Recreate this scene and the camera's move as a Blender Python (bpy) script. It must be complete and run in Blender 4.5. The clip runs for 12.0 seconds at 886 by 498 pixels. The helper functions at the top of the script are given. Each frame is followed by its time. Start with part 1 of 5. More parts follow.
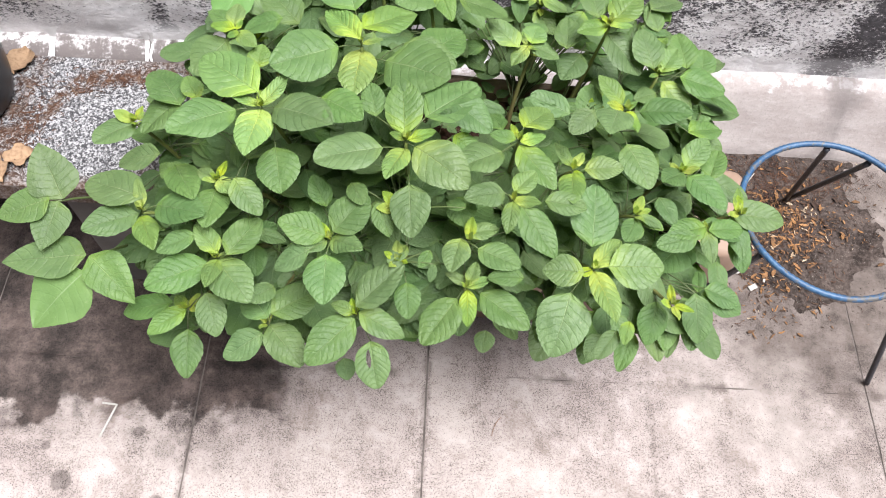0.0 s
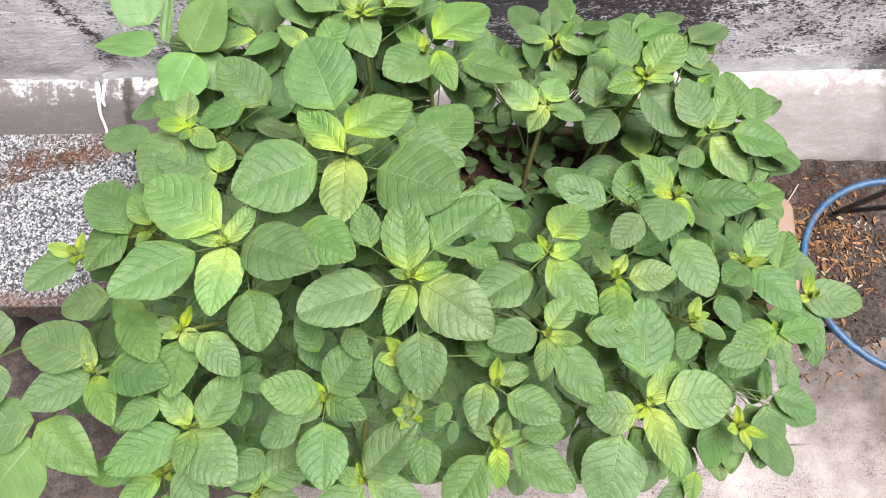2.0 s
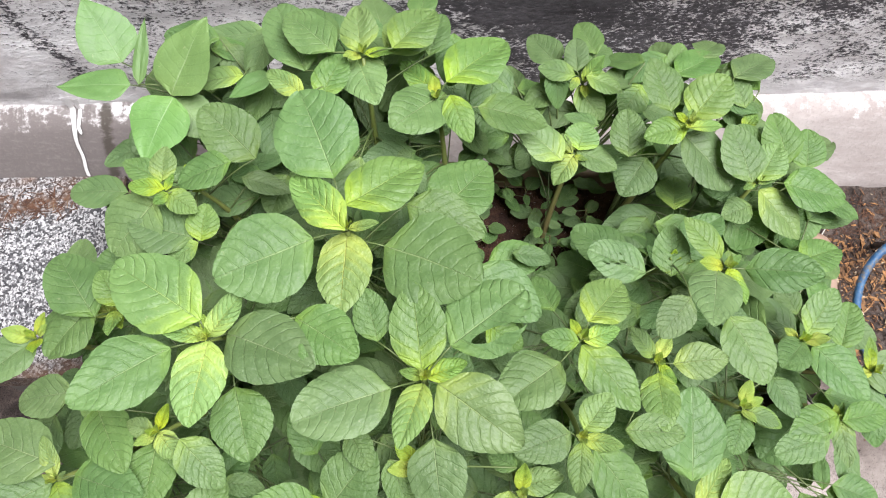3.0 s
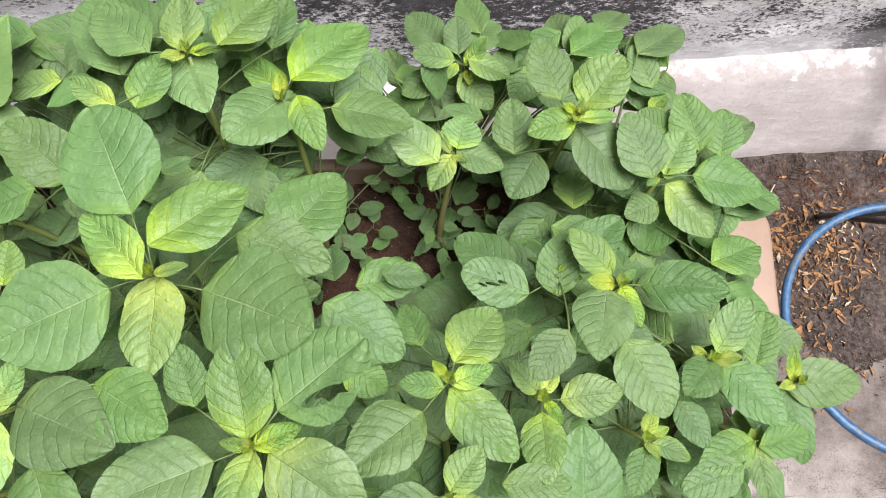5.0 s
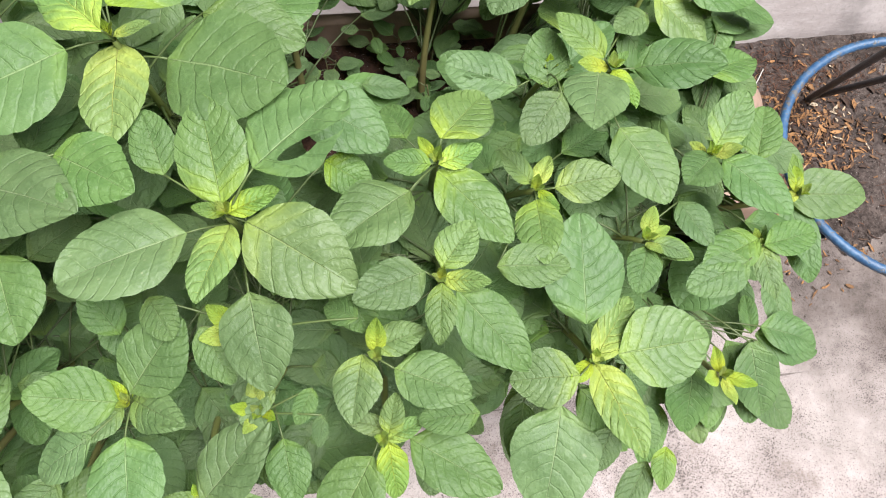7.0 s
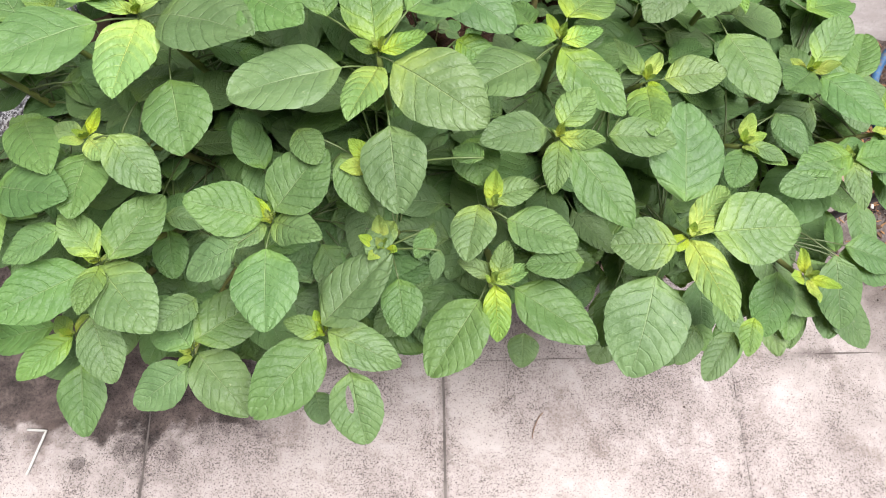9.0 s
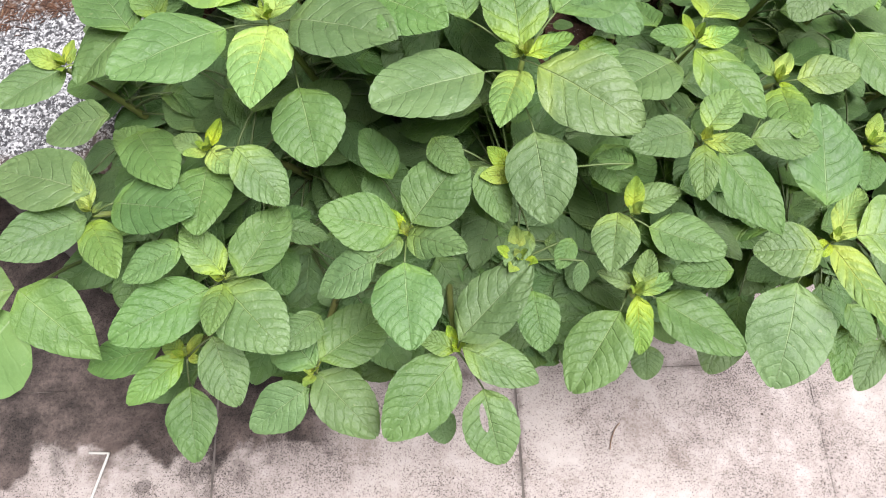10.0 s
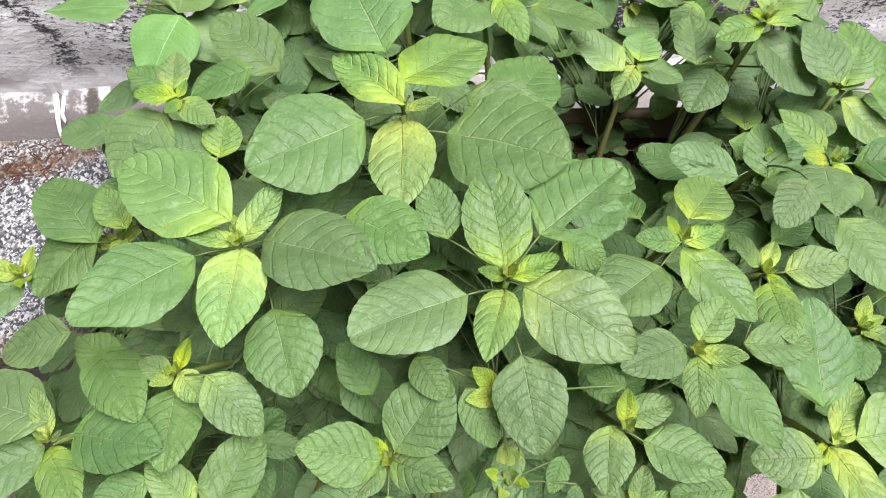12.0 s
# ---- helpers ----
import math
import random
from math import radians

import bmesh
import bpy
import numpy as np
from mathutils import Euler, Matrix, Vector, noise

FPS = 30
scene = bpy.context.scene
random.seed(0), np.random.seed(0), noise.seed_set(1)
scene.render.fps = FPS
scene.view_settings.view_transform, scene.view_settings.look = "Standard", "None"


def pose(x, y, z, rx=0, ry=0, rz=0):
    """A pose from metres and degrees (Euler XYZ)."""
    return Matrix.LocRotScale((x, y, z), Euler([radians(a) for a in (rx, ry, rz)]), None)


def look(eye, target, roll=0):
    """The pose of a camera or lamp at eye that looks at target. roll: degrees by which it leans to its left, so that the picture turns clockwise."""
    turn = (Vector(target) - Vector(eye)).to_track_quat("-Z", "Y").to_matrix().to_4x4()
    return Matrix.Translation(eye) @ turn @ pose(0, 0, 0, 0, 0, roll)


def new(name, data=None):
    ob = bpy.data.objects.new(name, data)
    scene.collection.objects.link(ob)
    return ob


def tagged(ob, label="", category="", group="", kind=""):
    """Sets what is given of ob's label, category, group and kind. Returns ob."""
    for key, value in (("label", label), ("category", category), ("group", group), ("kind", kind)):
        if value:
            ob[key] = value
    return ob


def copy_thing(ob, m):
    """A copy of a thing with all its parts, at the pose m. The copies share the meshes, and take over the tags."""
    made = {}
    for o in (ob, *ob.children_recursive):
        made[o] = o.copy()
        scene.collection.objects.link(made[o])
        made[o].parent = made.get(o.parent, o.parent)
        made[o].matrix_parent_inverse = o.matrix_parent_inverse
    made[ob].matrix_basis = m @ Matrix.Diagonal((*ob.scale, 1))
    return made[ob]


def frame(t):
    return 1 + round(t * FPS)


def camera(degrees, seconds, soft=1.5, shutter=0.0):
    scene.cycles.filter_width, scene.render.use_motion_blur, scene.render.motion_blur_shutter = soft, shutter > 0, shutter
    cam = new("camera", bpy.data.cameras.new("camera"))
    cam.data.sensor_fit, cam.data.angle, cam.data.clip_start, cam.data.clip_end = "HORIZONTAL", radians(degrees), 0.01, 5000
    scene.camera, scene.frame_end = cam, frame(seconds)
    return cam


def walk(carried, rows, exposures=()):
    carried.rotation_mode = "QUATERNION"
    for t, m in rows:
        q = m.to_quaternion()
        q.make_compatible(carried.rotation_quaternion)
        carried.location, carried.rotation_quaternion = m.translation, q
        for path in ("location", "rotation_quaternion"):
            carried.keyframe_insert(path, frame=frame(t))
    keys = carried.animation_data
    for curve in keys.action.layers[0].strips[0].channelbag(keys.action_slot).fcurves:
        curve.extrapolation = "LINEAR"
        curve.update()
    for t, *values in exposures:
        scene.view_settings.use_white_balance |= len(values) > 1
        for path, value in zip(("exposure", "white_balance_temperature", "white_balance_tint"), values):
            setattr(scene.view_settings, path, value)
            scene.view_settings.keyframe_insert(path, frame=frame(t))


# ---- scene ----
cam = camera(59.7, 12.0, soft=1.1)
METRES, EYE, TILT, LEAN, TURN = 1.35, 1.496, -61.26, -2.02, 2.22
ROWS = [
    (0.0, 0.0, 0.0, 0.0, 0.0, -0.0, -0.0),
    (0.5, -0.0005, 0.0468, 0.0729, -0.14, -2.75, 0.23),
    (1.0, 0.0006, 0.0884, 0.1205, 0.04, -4.22, 0.87),
    (1.5, 0.0073, 0.1166, 0.1502, 0.04, -5.0, 2.28),
    (2.0, -0.0077, 0.1537, 0.1828, -0.21, -5.52, 3.74),
    (2.5, -0.0223, 0.201, 0.2071, -0.41, -5.98, 4.29),
    (3.0, -0.0175, 0.2501, 0.2465, -0.45, -6.59, 3.89),
    (5.0, 0.0751, 0.338, 0.2744, -2.24, -9.95, 6.54),
    (5.5, 0.0858, 0.3397, 0.2522, -2.74, -10.44, 7.37),
    (6.0, 0.0824, 0.3333, 0.229, -3.2, -10.61, 8.17),
    (6.5, 0.0771, 0.3349, 0.1908, -3.61, -10.42, 8.85),
    (7.0, 0.058, 0.3432, 0.1385, -3.56, -9.93, 8.76),
    (9.0, 0.0028, 0.2847, 0.0358, 0.69, -6.05, 4.12),
    (9.5, -0.0552, 0.2904, 0.031, 0.47, -5.63, 4.41),
    (10.0, -0.0893, 0.3038, 0.0437, -0.36, -5.59, 5.1),
    (10.5, -0.1012, 0.3203, 0.0659, -1.38, -5.37, 5.75),
    (11.0, -0.0963, 0.3288, 0.0946, -2.12, -4.52, 6.22),
    (11.5, -0.0911, 0.3351, 0.1185, -2.39, -3.19, 6.41),
    (12.0, -0.0847, 0.3313, 0.1374, -2.4, -1.76, 6.37),
]
walk(cam, [(t, pose(0, 0, EYE, TILT, LEAN, TURN) @ pose(METRES * x, METRES * y, METRES * z, 90 + pitch, roll, yaw)) for t, x, y, z, yaw, pitch, roll in ROWS])

# ---- world, sun, exposure ----
world = bpy.data.worlds.new("overcast_sky")
scene.world = world
world.use_nodes = True
_wn = world.node_tree.nodes
_sky = _wn.new("ShaderNodeTexSky")
_sky.sky_type = "NISHITA"
_sky.sun_disc = False
_sky.sun_elevation = radians(75)
_sky.sun_rotation = radians(233)
_sky.air_density, _sky.dust_density, _sky.ozone_density = 1.0, 4.0, 0.6
world.node_tree.links.new(_sky.outputs[0], _wn["Background"].inputs["Color"])
_wn["Background"].inputs["Strength"].default_value = 0.036
sun_data = bpy.data.lights.new("sun", "SUN")
sun_data.energy, sun_data.angle, sun_data.color = 4.5, radians(40), (1.0, 0.985, 1.0)
sun = new("sun", sun_data)
sun.matrix_world = look((1.20, 0.20, 3.5), (0.1, 0.75, 0.0))
scene.view_settings.exposure = 1.46


# ---- materials ----
class Nodes:
    """A small wrapper to write node materials in a few lines."""

    def __init__(self, name):
        self.mat = bpy.data.materials.new(name)
        self.mat.use_nodes = True
        self.tree = self.mat.node_tree
        self.out = self.tree.nodes["Material Output"]
        self.bsdf = self.tree.nodes["Principled BSDF"]

    def put(self, socket, value):
        if isinstance(value, bpy.types.NodeSocket):
            self.tree.links.new(value, socket)
        else:
            socket.default_value = value

    def node(self, kind, **inputs):
        n = self.tree.nodes.new(kind)
        for key, value in inputs.items():
            self.put(n.inputs[key.replace("_", " ")], value)
        return n

    def math(self, op, a, b=0.0, c=0.0):
        n = self.tree.nodes.new("ShaderNodeMath")
        n.operation = op
        for s, v in zip(n.inputs, (a, b, c)):
            self.put(s, v)
        return n.outputs[0]

    def noise(self, vector, scale, detail=4.0, rough=0.55, distort=0.0):
        n = self.node("ShaderNodeTexNoise", Scale=scale, Detail=detail, Roughness=rough, Distortion=distort)
        if vector is not None:
            self.put(n.inputs["Vector"], vector)
        return n.outputs["Fac"]

    def ramp(self, fac, low, high, a=0.0, b=1.0):
        n = self.node("ShaderNodeMapRange")
        n.interpolation_type = "SMOOTHSTEP"
        for key, v in (("Value", fac), ("From Min", low), ("From Max", high), ("To Min", a), ("To Max", b)):
            self.put(n.inputs[key], v)
        return n.outputs[0]

    def mix(self, fac, a, b, blend="MIX"):
        n = self.tree.nodes.new("ShaderNodeMix")
        n.data_type, n.blend_type = "RGBA", blend
        self.put(n.inputs[0], fac)
        for s, v in ((n.inputs[6], a), (n.inputs[7], b)):
            self.put(s, (*v, 1.0) if isinstance(v, tuple) and len(v) == 3 else v)
        return n.outputs[2]

    def position(self, scale=(1, 1, 1), space="world"):
        if space == "world":
            v = self.tree.nodes.new("ShaderNodeNewGeometry").outputs["Position"]
        else:
            v = self.tree.nodes.new("ShaderNodeTexCoord").outputs["Object"]
        n = self.tree.nodes.new("ShaderNodeVectorMath")
        n.operation = "MULTIPLY"
        self.put(n.inputs[0], v)
        n.inputs[1].default_value = scale
        return n.outputs[0]

    def xyz(self, vector):
        n = self.node("ShaderNodeSeparateXYZ")
        self.put(n.inputs[0], vector)
        return n.outputs

    def bump(self, height, strength, distance):
        n = self.node("ShaderNodeBump", Strength=strength, Distance=distance)
        self.put(n.inputs["Height"], height)
        self.put(self.bsdf.inputs["Normal"], n.outputs[0])
        return n.outputs[0]

    def random(self):
        return self.tree.nodes.new("ShaderNodeObjectInfo").outputs["Random"]

    def done(self, color, rough=0.6, spec=0.4, metal=0.0):
        self.put(self.bsdf.inputs["Base Color"], (*color, 1.0) if isinstance(color, tuple) and len(color) == 3 else color)
        self.put(self.bsdf.inputs["Roughness"], rough)
        self.put(self.bsdf.inputs["Specular IOR Level"], spec)
        self.put(self.bsdf.inputs["Metallic"], metal)
        return self.mat


def leaf_material(name, blade, deep, base_tint, base_reach, vein, pale, relief, gloss, sheen, see_through):
    """Leaf blade: pale midrib, faint side veins, quilted relief, mottling, a tint that spreads along the veins from the leaf's foot."""
    m = Nodes(name)
    uv = m.tree.nodes.new("ShaderNodeTexCoord").outputs["UV"]
    u, v, _ = m.xyz(uv)
    signed = m.math("MULTIPLY_ADD", v, 2.0, -1.0)
    side = m.math("ABSOLUTE", signed)
    pos = m.position((1, 1, 1), "object")
    rnd = m.random()
    waver = m.math("MULTIPLY_ADD", m.noise(pos, 6.0, 3.0, 0.6), 0.6, -0.30)
    ph = m.math("FRACT", m.math("ADD", m.math("MULTIPLY_ADD", u, VEINS, waver), m.math("MULTIPLY", m.math("GREATER_THAN", signed, 0.0), 0.5)))
    tri = m.math("ABSOLUTE", m.math("SUBTRACT", ph, 0.5))
    line = m.ramp(tri, m.ramp(side, 0.05, 0.9, 0.452, 0.482), 0.499)
    fine = m.noise(pos, 38.0, 3.0, 0.6)
    large = m.noise(pos, 2.6, 2.0, 0.5)
    soft = m.noise(pos, 8.0, 2.0, 0.5)
    rib = m.ramp(side, m.ramp(u, 0.05, 1.0, 0.036, 0.013), 0.005)
    col = m.mix(m.ramp(large, 0.30, 0.75), blade, deep)
    col = m.mix(m.math("MULTIPLY", m.ramp(fine, 0.45, 0.75), 0.16), col, tuple(c * 1.35 for c in blade))
    near = m.math("ADD", u, m.math("MULTIPLY", side, 0.45 * base_reach))
    near = m.math("ADD", near, m.math("MULTIPLY_ADD", soft, 0.14, -0.07))
    near = m.math("ADD", near, m.math("MULTIPLY", m.ramp(tri, 0.10, 0.5), -0.30 * base_reach))
    tint = m.ramp(near, base_reach * 1.25, base_reach * -0.05)
    tint = m.math("MULTIPLY", tint, m.math("MULTIPLY_ADD", m.math("FRACT", m.math("MULTIPLY", rnd, 5.17)), 0.45, 0.55))
    col = m.mix(tint, col, base_tint)
    col = m.mix(m.math("MULTIPLY", line, m.ramp(side, 0.95, 0.1, 0.0, pale)), col, vein)
    col = m.mix(m.math("MULTIPLY", rib, m.ramp(u, 0.0, 0.9, 0.95, 0.55)), col, vein)
    # shade in the creases along the side veins, multiplied into the colour
    groove_shade = m.math("MULTIPLY", m.ramp(tri, 0.40, 0.497), m.ramp(side, 1.0, 0.75))
    col = m.mix(m.math("MULTIPLY", groove_shade, m.ramp(soft, 0.3, 0.7, 0.06, 0.38)), col, (0.70, 0.78, 0.66), "MULTIPLY")
    # fine net of pale veinlets between the side veins
    net = m.node("ShaderNodeTexVoronoi", Scale=17.0)
    net.feature = "DISTANCE_TO_EDGE"
    m.put(net.inputs["Vector"], pos)
    mesh_line = m.math("MULTIPLY", m.ramp(net.outputs["Distance"], 0.09, 0.01), m.ramp(soft, 0.35, 0.65, 0.15, 1.0))
    col = m.mix(m.math("MULTIPLY", mesh_line, 0.22), col, tuple(c * 1.55 for c in blade))
    # pale scars and tiny bites here and there
    scar = m.ramp(m.noise(pos, 21.0, 1.0, 0.4, 0.6), 0.735, 0.765)
    col = m.mix(m.math("MULTIPLY", scar, 0.35), col, (0.219, 0.248, 0.124))
    hsv = m.node("ShaderNodeHueSaturation")
    m.put(hsv.inputs["Color"], col)
    m.put(hsv.inputs["Hue"], m.math("MULTIPLY_ADD", rnd, 0.022, 0.489))
    m.put(hsv.inputs["Value"], m.math("MULTIPLY_ADD", m.math("FRACT", m.math("MULTIPLY", rnd, 7.31)), 0.26, 0.86))
    m.put(hsv.inputs["Saturation"], m.math("MULTIPLY_ADD", m.math("FRACT", m.math("MULTIPLY", rnd, 3.77)), 0.2, 0.9))
    col = hsv.outputs[0]
    height = m.math("ADD", m.math("MULTIPLY", m.ramp(tri, 0.38, 0.5), m.ramp(soft, 0.3, 0.7, -0.15, -0.55)), m.math("MULTIPLY", soft, 1.1))
    height = m.math("ADD", height, m.math("MULTIPLY", fine, 0.25))
    cells = m.node("ShaderNodeTexVoronoi", Scale=24.0)
    cells.feature = "SMOOTH_F1"
    m.put(cells.inputs["Vector"], pos)
    height = m.math("ADD", height, m.math("MULTIPLY", cells.outputs["Distance"], -0.40))
    height = m.math("ADD", height, m.math("MULTIPLY", mesh_line, -0.10))
    height = m.math("ADD", height, m.math("MULTIPLY", rib, -0.55))
    nrm = m.bump(height, relief, 0.0015)
    m.done(col, m.math("MULTIPLY_ADD", fine, 0.22, gloss), sheen)
    trans = m.node("ShaderNodeBsdfTranslucent")
    m.put(trans.inputs["Color"], m.mix(0.6, col, (0.170, 0.320, 0.008)))
    m.put(trans.inputs["Normal"], nrm)
    mixer = m.node("ShaderNodeMixShader", Fac=see_through)
    m.put(mixer.inputs[1], m.bsdf.outputs[0])
    m.put(mixer.inputs[2], trans.outputs[0])
    m.put(m.out.inputs["Surface"], mixer.outputs[0])
    return m.mat


VEINS = 8.0
MAT_LEAF = leaf_material("leaf_mature", (0.089, 0.150, 0.053), (0.066, 0.119, 0.041), (0.115, 0.185, 0.046), 0.14, (0.180, 0.250, 0.110), 0.40, 0.85, 0.36, 0.24, 0.22)
MAT_LIGHT = leaf_material("leaf_half_grown", (0.107, 0.173, 0.055), (0.085, 0.145, 0.046), (0.215, 0.300, 0.044), 0.26, (0.205, 0.280, 0.090), 0.38, 0.9, 0.34, 0.28, 0.20)
MAT_YOUNG = leaf_material("leaf_young", (0.122, 0.206, 0.052), (0.102, 0.180, 0.045), (0.320, 0.395, 0.046), 0.42, (0.350, 0.410, 0.080), 0.40, 1.0, 0.34, 0.26, 0.17)
MAT_TIP = leaf_material("leaf_newest", (0.195, 0.285, 0.047), (0.170, 0.260, 0.042), (0.350, 0.395, 0.045), 0.65, (0.390, 0.420, 0.080), 0.35, 1.0, 0.34, 0.26, 0.2)
MAT_BEAN = leaf_material("leaf_bean", (0.088, 0.166, 0.044), (0.072, 0.142, 0.036), (0.099, 0.175, 0.044), 0.2, (0.139, 0.212, 0.088), 0.15, 0.35, 0.42, 0.35, 0.12)


def stem_material(name, low, high):
    m = Nodes(name)
    pos = m.position((1, 1, 1))
    z = m.xyz(pos)[2]
    col = m.mix(m.ramp(m.math("ADD", z, m.math("MULTIPLY", m.noise(pos, 30.0), 0.2)), 0.40, 0.75), low, high)
    m.bump(m.noise(m.position((60, 60, 8)), 3.0), 0.4, 0.001)
    return m.done(col, 0.5, 0.4)


MAT_STEM = stem_material("stem_skin", (0.091, 0.068, 0.031), (0.118, 0.154, 0.036))
MAT_VINE = stem_material("vine_skin", (0.045, 0.059, 0.020), (0.068, 0.099, 0.029))


def concrete_material():
    m = Nodes("worn_concrete")
    pos = m.position()
    x, y, z = m.xyz(pos)
    n1 = m.noise(pos, 3.2, 8.0, 0.68)
    n2 = m.noise(pos, 14.0, 8.0, 0.70)
    n3 = m.noise(pos, 190.0, 5.0, 0.74)
    n4 = m.noise(pos, 400.0, 3.0, 0.66)
    col = m.mix(m.ramp(n1, 0.32, 0.68), (0.257, 0.218, 0.206), (0.334, 0.296, 0.278))
    col = m.mix(m.ramp(n2, 0.48, 0.76, 0.0, 0.75), col, (0.398, 0.362, 0.347))
    col = m.mix(m.math("MULTIPLY", m.ramp(n2, 0.46, 0.30), 0.6), col, (0.246, 0.202, 0.185))
    patch = m.math("ADD", m.math("MULTIPLY_ADD", n2, 0.46, -0.23), m.math("MULTIPLY_ADD", n1, 0.30, -0.15))
    grit = m.ramp(m.math("SUBTRACT", n3, patch), 0.50, 0.66, 0.0, 0.62)
    col = m.mix(grit, col, (0.133, 0.110, 0.101))
    pits = m.ramp(m.math("SUBTRACT", n4, m.math("MULTIPLY", patch, 0.8)), 0.565, 0.618, 0.0, 0.85)
    col = m.mix(pits, col, (0.049, 0.040, 0.039))
    trowel = m.noise(m.position((0.910, 0.200, 0.910)), 46.0, 5.0, 0.68, 0.4)
    col = m.mix(m.ramp(trowel, 0.56, 0.72, 0.0, 0.35), col, (0.222, 0.187, 0.172))
    blot = m.math("MULTIPLY", m.ramp(m.noise(pos, 7.5, 6.0, 0.72, 0.5), 0.54, 0.66), m.ramp(n3, 0.36, 0.60, 0.25, 0.75))
    col = m.mix(blot, col, (0.167, 0.133, 0.120))
    # grime along the scored joints
    stray = m.math("MULTIPLY_ADD", m.noise(pos, 30.0, 5.0, 0.7), 0.05, -0.025)
    joint_x = m.math("MULTIPLY", m.math("ABSOLUTE", m.math("SUBTRACT", m.math("FRACT", m.math("ADD", m.math("DIVIDE", x, 0.45), 0.5)), 0.5)), 0.45)
    joint_y = m.math("ABSOLUTE", m.math("SUBTRACT", y, 0.532))
    grime = m.math("MULTIPLY", m.ramp(m.math("ADD", joint_x, stray), 0.012, 0.0, 0.0, 0.55), m.ramp(x, 0.40, 0.30, 0.35, 1.0))
    grime = m.math("MAXIMUM", grime, m.math("MULTIPLY", m.ramp(m.math("ADD", joint_y, stray), 0.014, 0.0), m.ramp(m.noise(m.position((1.0, 0.1, 1.0)), 6.0, 3.0, 0.6), 0.46, 0.60, 0.05, 0.75)))
    col = m.mix(grime, col, (0.085, 0.068, 0.062))
    # damp, grimy patch that has run out from under the bench and the trough
    big = m.math("MULTIPLY_ADD", m.noise(m.position((1, 1, 1)), 5.5, 3.0, 0.55), 0.30, -0.15)
    small = m.math("MULTIPLY_ADD", m.noise(pos, 34.0, 4.0, 0.65), 0.09, -0.045)
    wob = m.math("ADD", big, small)
    edge_y = m.math("ADD", m.math("SUBTRACT", y, 0.422), wob)
    edge_x = m.math("ADD", m.math("SUBTRACT", -0.275, x), m.math("MULTIPLY", wob, 0.7))
    near_bench = m.math("MULTIPLY", m.ramp(x, -2.3, -1.9), m.ramp(y, 1.3, 1.2))
    damp = m.math("MULTIPLY", m.math("MULTIPLY", m.ramp(edge_y, -0.012, 0.022), m.ramp(edge_x, -0.02, 0.05)), near_bench)
    drops = m.math("MULTIPLY", m.ramp(m.noise(pos, 17.0, 2.0, 0.4), 0.715, 0.75), m.ramp(x, 0.1, -0.4))
    smear = m.math("MULTIPLY", m.ramp(edge_y, -0.10, 0.03), m.math("MULTIPLY", m.ramp(edge_x, -0.06, 0.10), m.ramp(m.noise(pos, 24.0, 5.0, 0.65), 0.42, 0.66, 0.15, 0.8)))
    for sx, sy, r in ((-0.675, 0.290, 0.022), (-0.719, 0.351, 0.012), (-0.551, 0.387, 0.013)):
        ax, ay = m.math("SUBTRACT", x, sx), m.math("SUBTRACT", y, sy)
        away = m.math("SQRT", m.math("ADD", m.math("MULTIPLY", ax, ax), m.math("MULTIPLY", ay, ay)))
        damp = m.math("MAXIMUM", damp, m.ramp(m.math("ADD", away, m.math("MULTIPLY", small, 0.25)), r, r * 0.7, 0.0, 0.55))
    damp = m.math("MAXIMUM", damp, m.math("MULTIPLY", near_bench, m.math("MAXIMUM", m.math("MULTIPLY", drops, 0.6), smear)))
    wet = m.mix(1.0, col, m.mix(m.ramp(m.math("ADD", m.math("MULTIPLY", n2, 0.6), m.math("MULTIPLY", n3, 0.4)), 0.40, 0.62), (0.055, 0.046, 0.043), (0.300, 0.255, 0.240)), "MULTIPLY")
    col = m.mix(m.math("MULTIPLY", damp, 0.97), col, wet)
    # earth trodden round the heap under the iron stand
    dx = m.math("SUBTRACT", x, 0.86)
    dy = m.math("SUBTRACT", y, 0.86)
    dist = m.math("SQRT", m.math("ADD", m.math("MULTIPLY", dx, dx), m.math("MULTIPLY", dy, dy)))
    dirt = m.ramp(m.math("ADD", dist, m.math("MULTIPLY_ADD", m.noise(pos, 9.0, 5.0, 0.65), 0.6, -0.30)), 0.62, 0.10)
    col = m.mix(m.math("MULTIPLY", dirt, 0.9), col, m.mix(m.ramp(n2, 0.3, 0.7), (0.033, 0.025, 0.021), (0.110, 0.088, 0.077)))
    h = m.math("ADD", m.math("MULTIPLY", n2, 0.5), m.math("MULTIPLY", n3, 0.6))
    h = m.math("ADD", h, m.math("MULTIPLY", n4, 0.2))
    m.bump(h, 1.0, 0.005)
    return m.done(col, m.ramp(damp, 0.0, 1.0, 0.88, 0.75), 0.25)


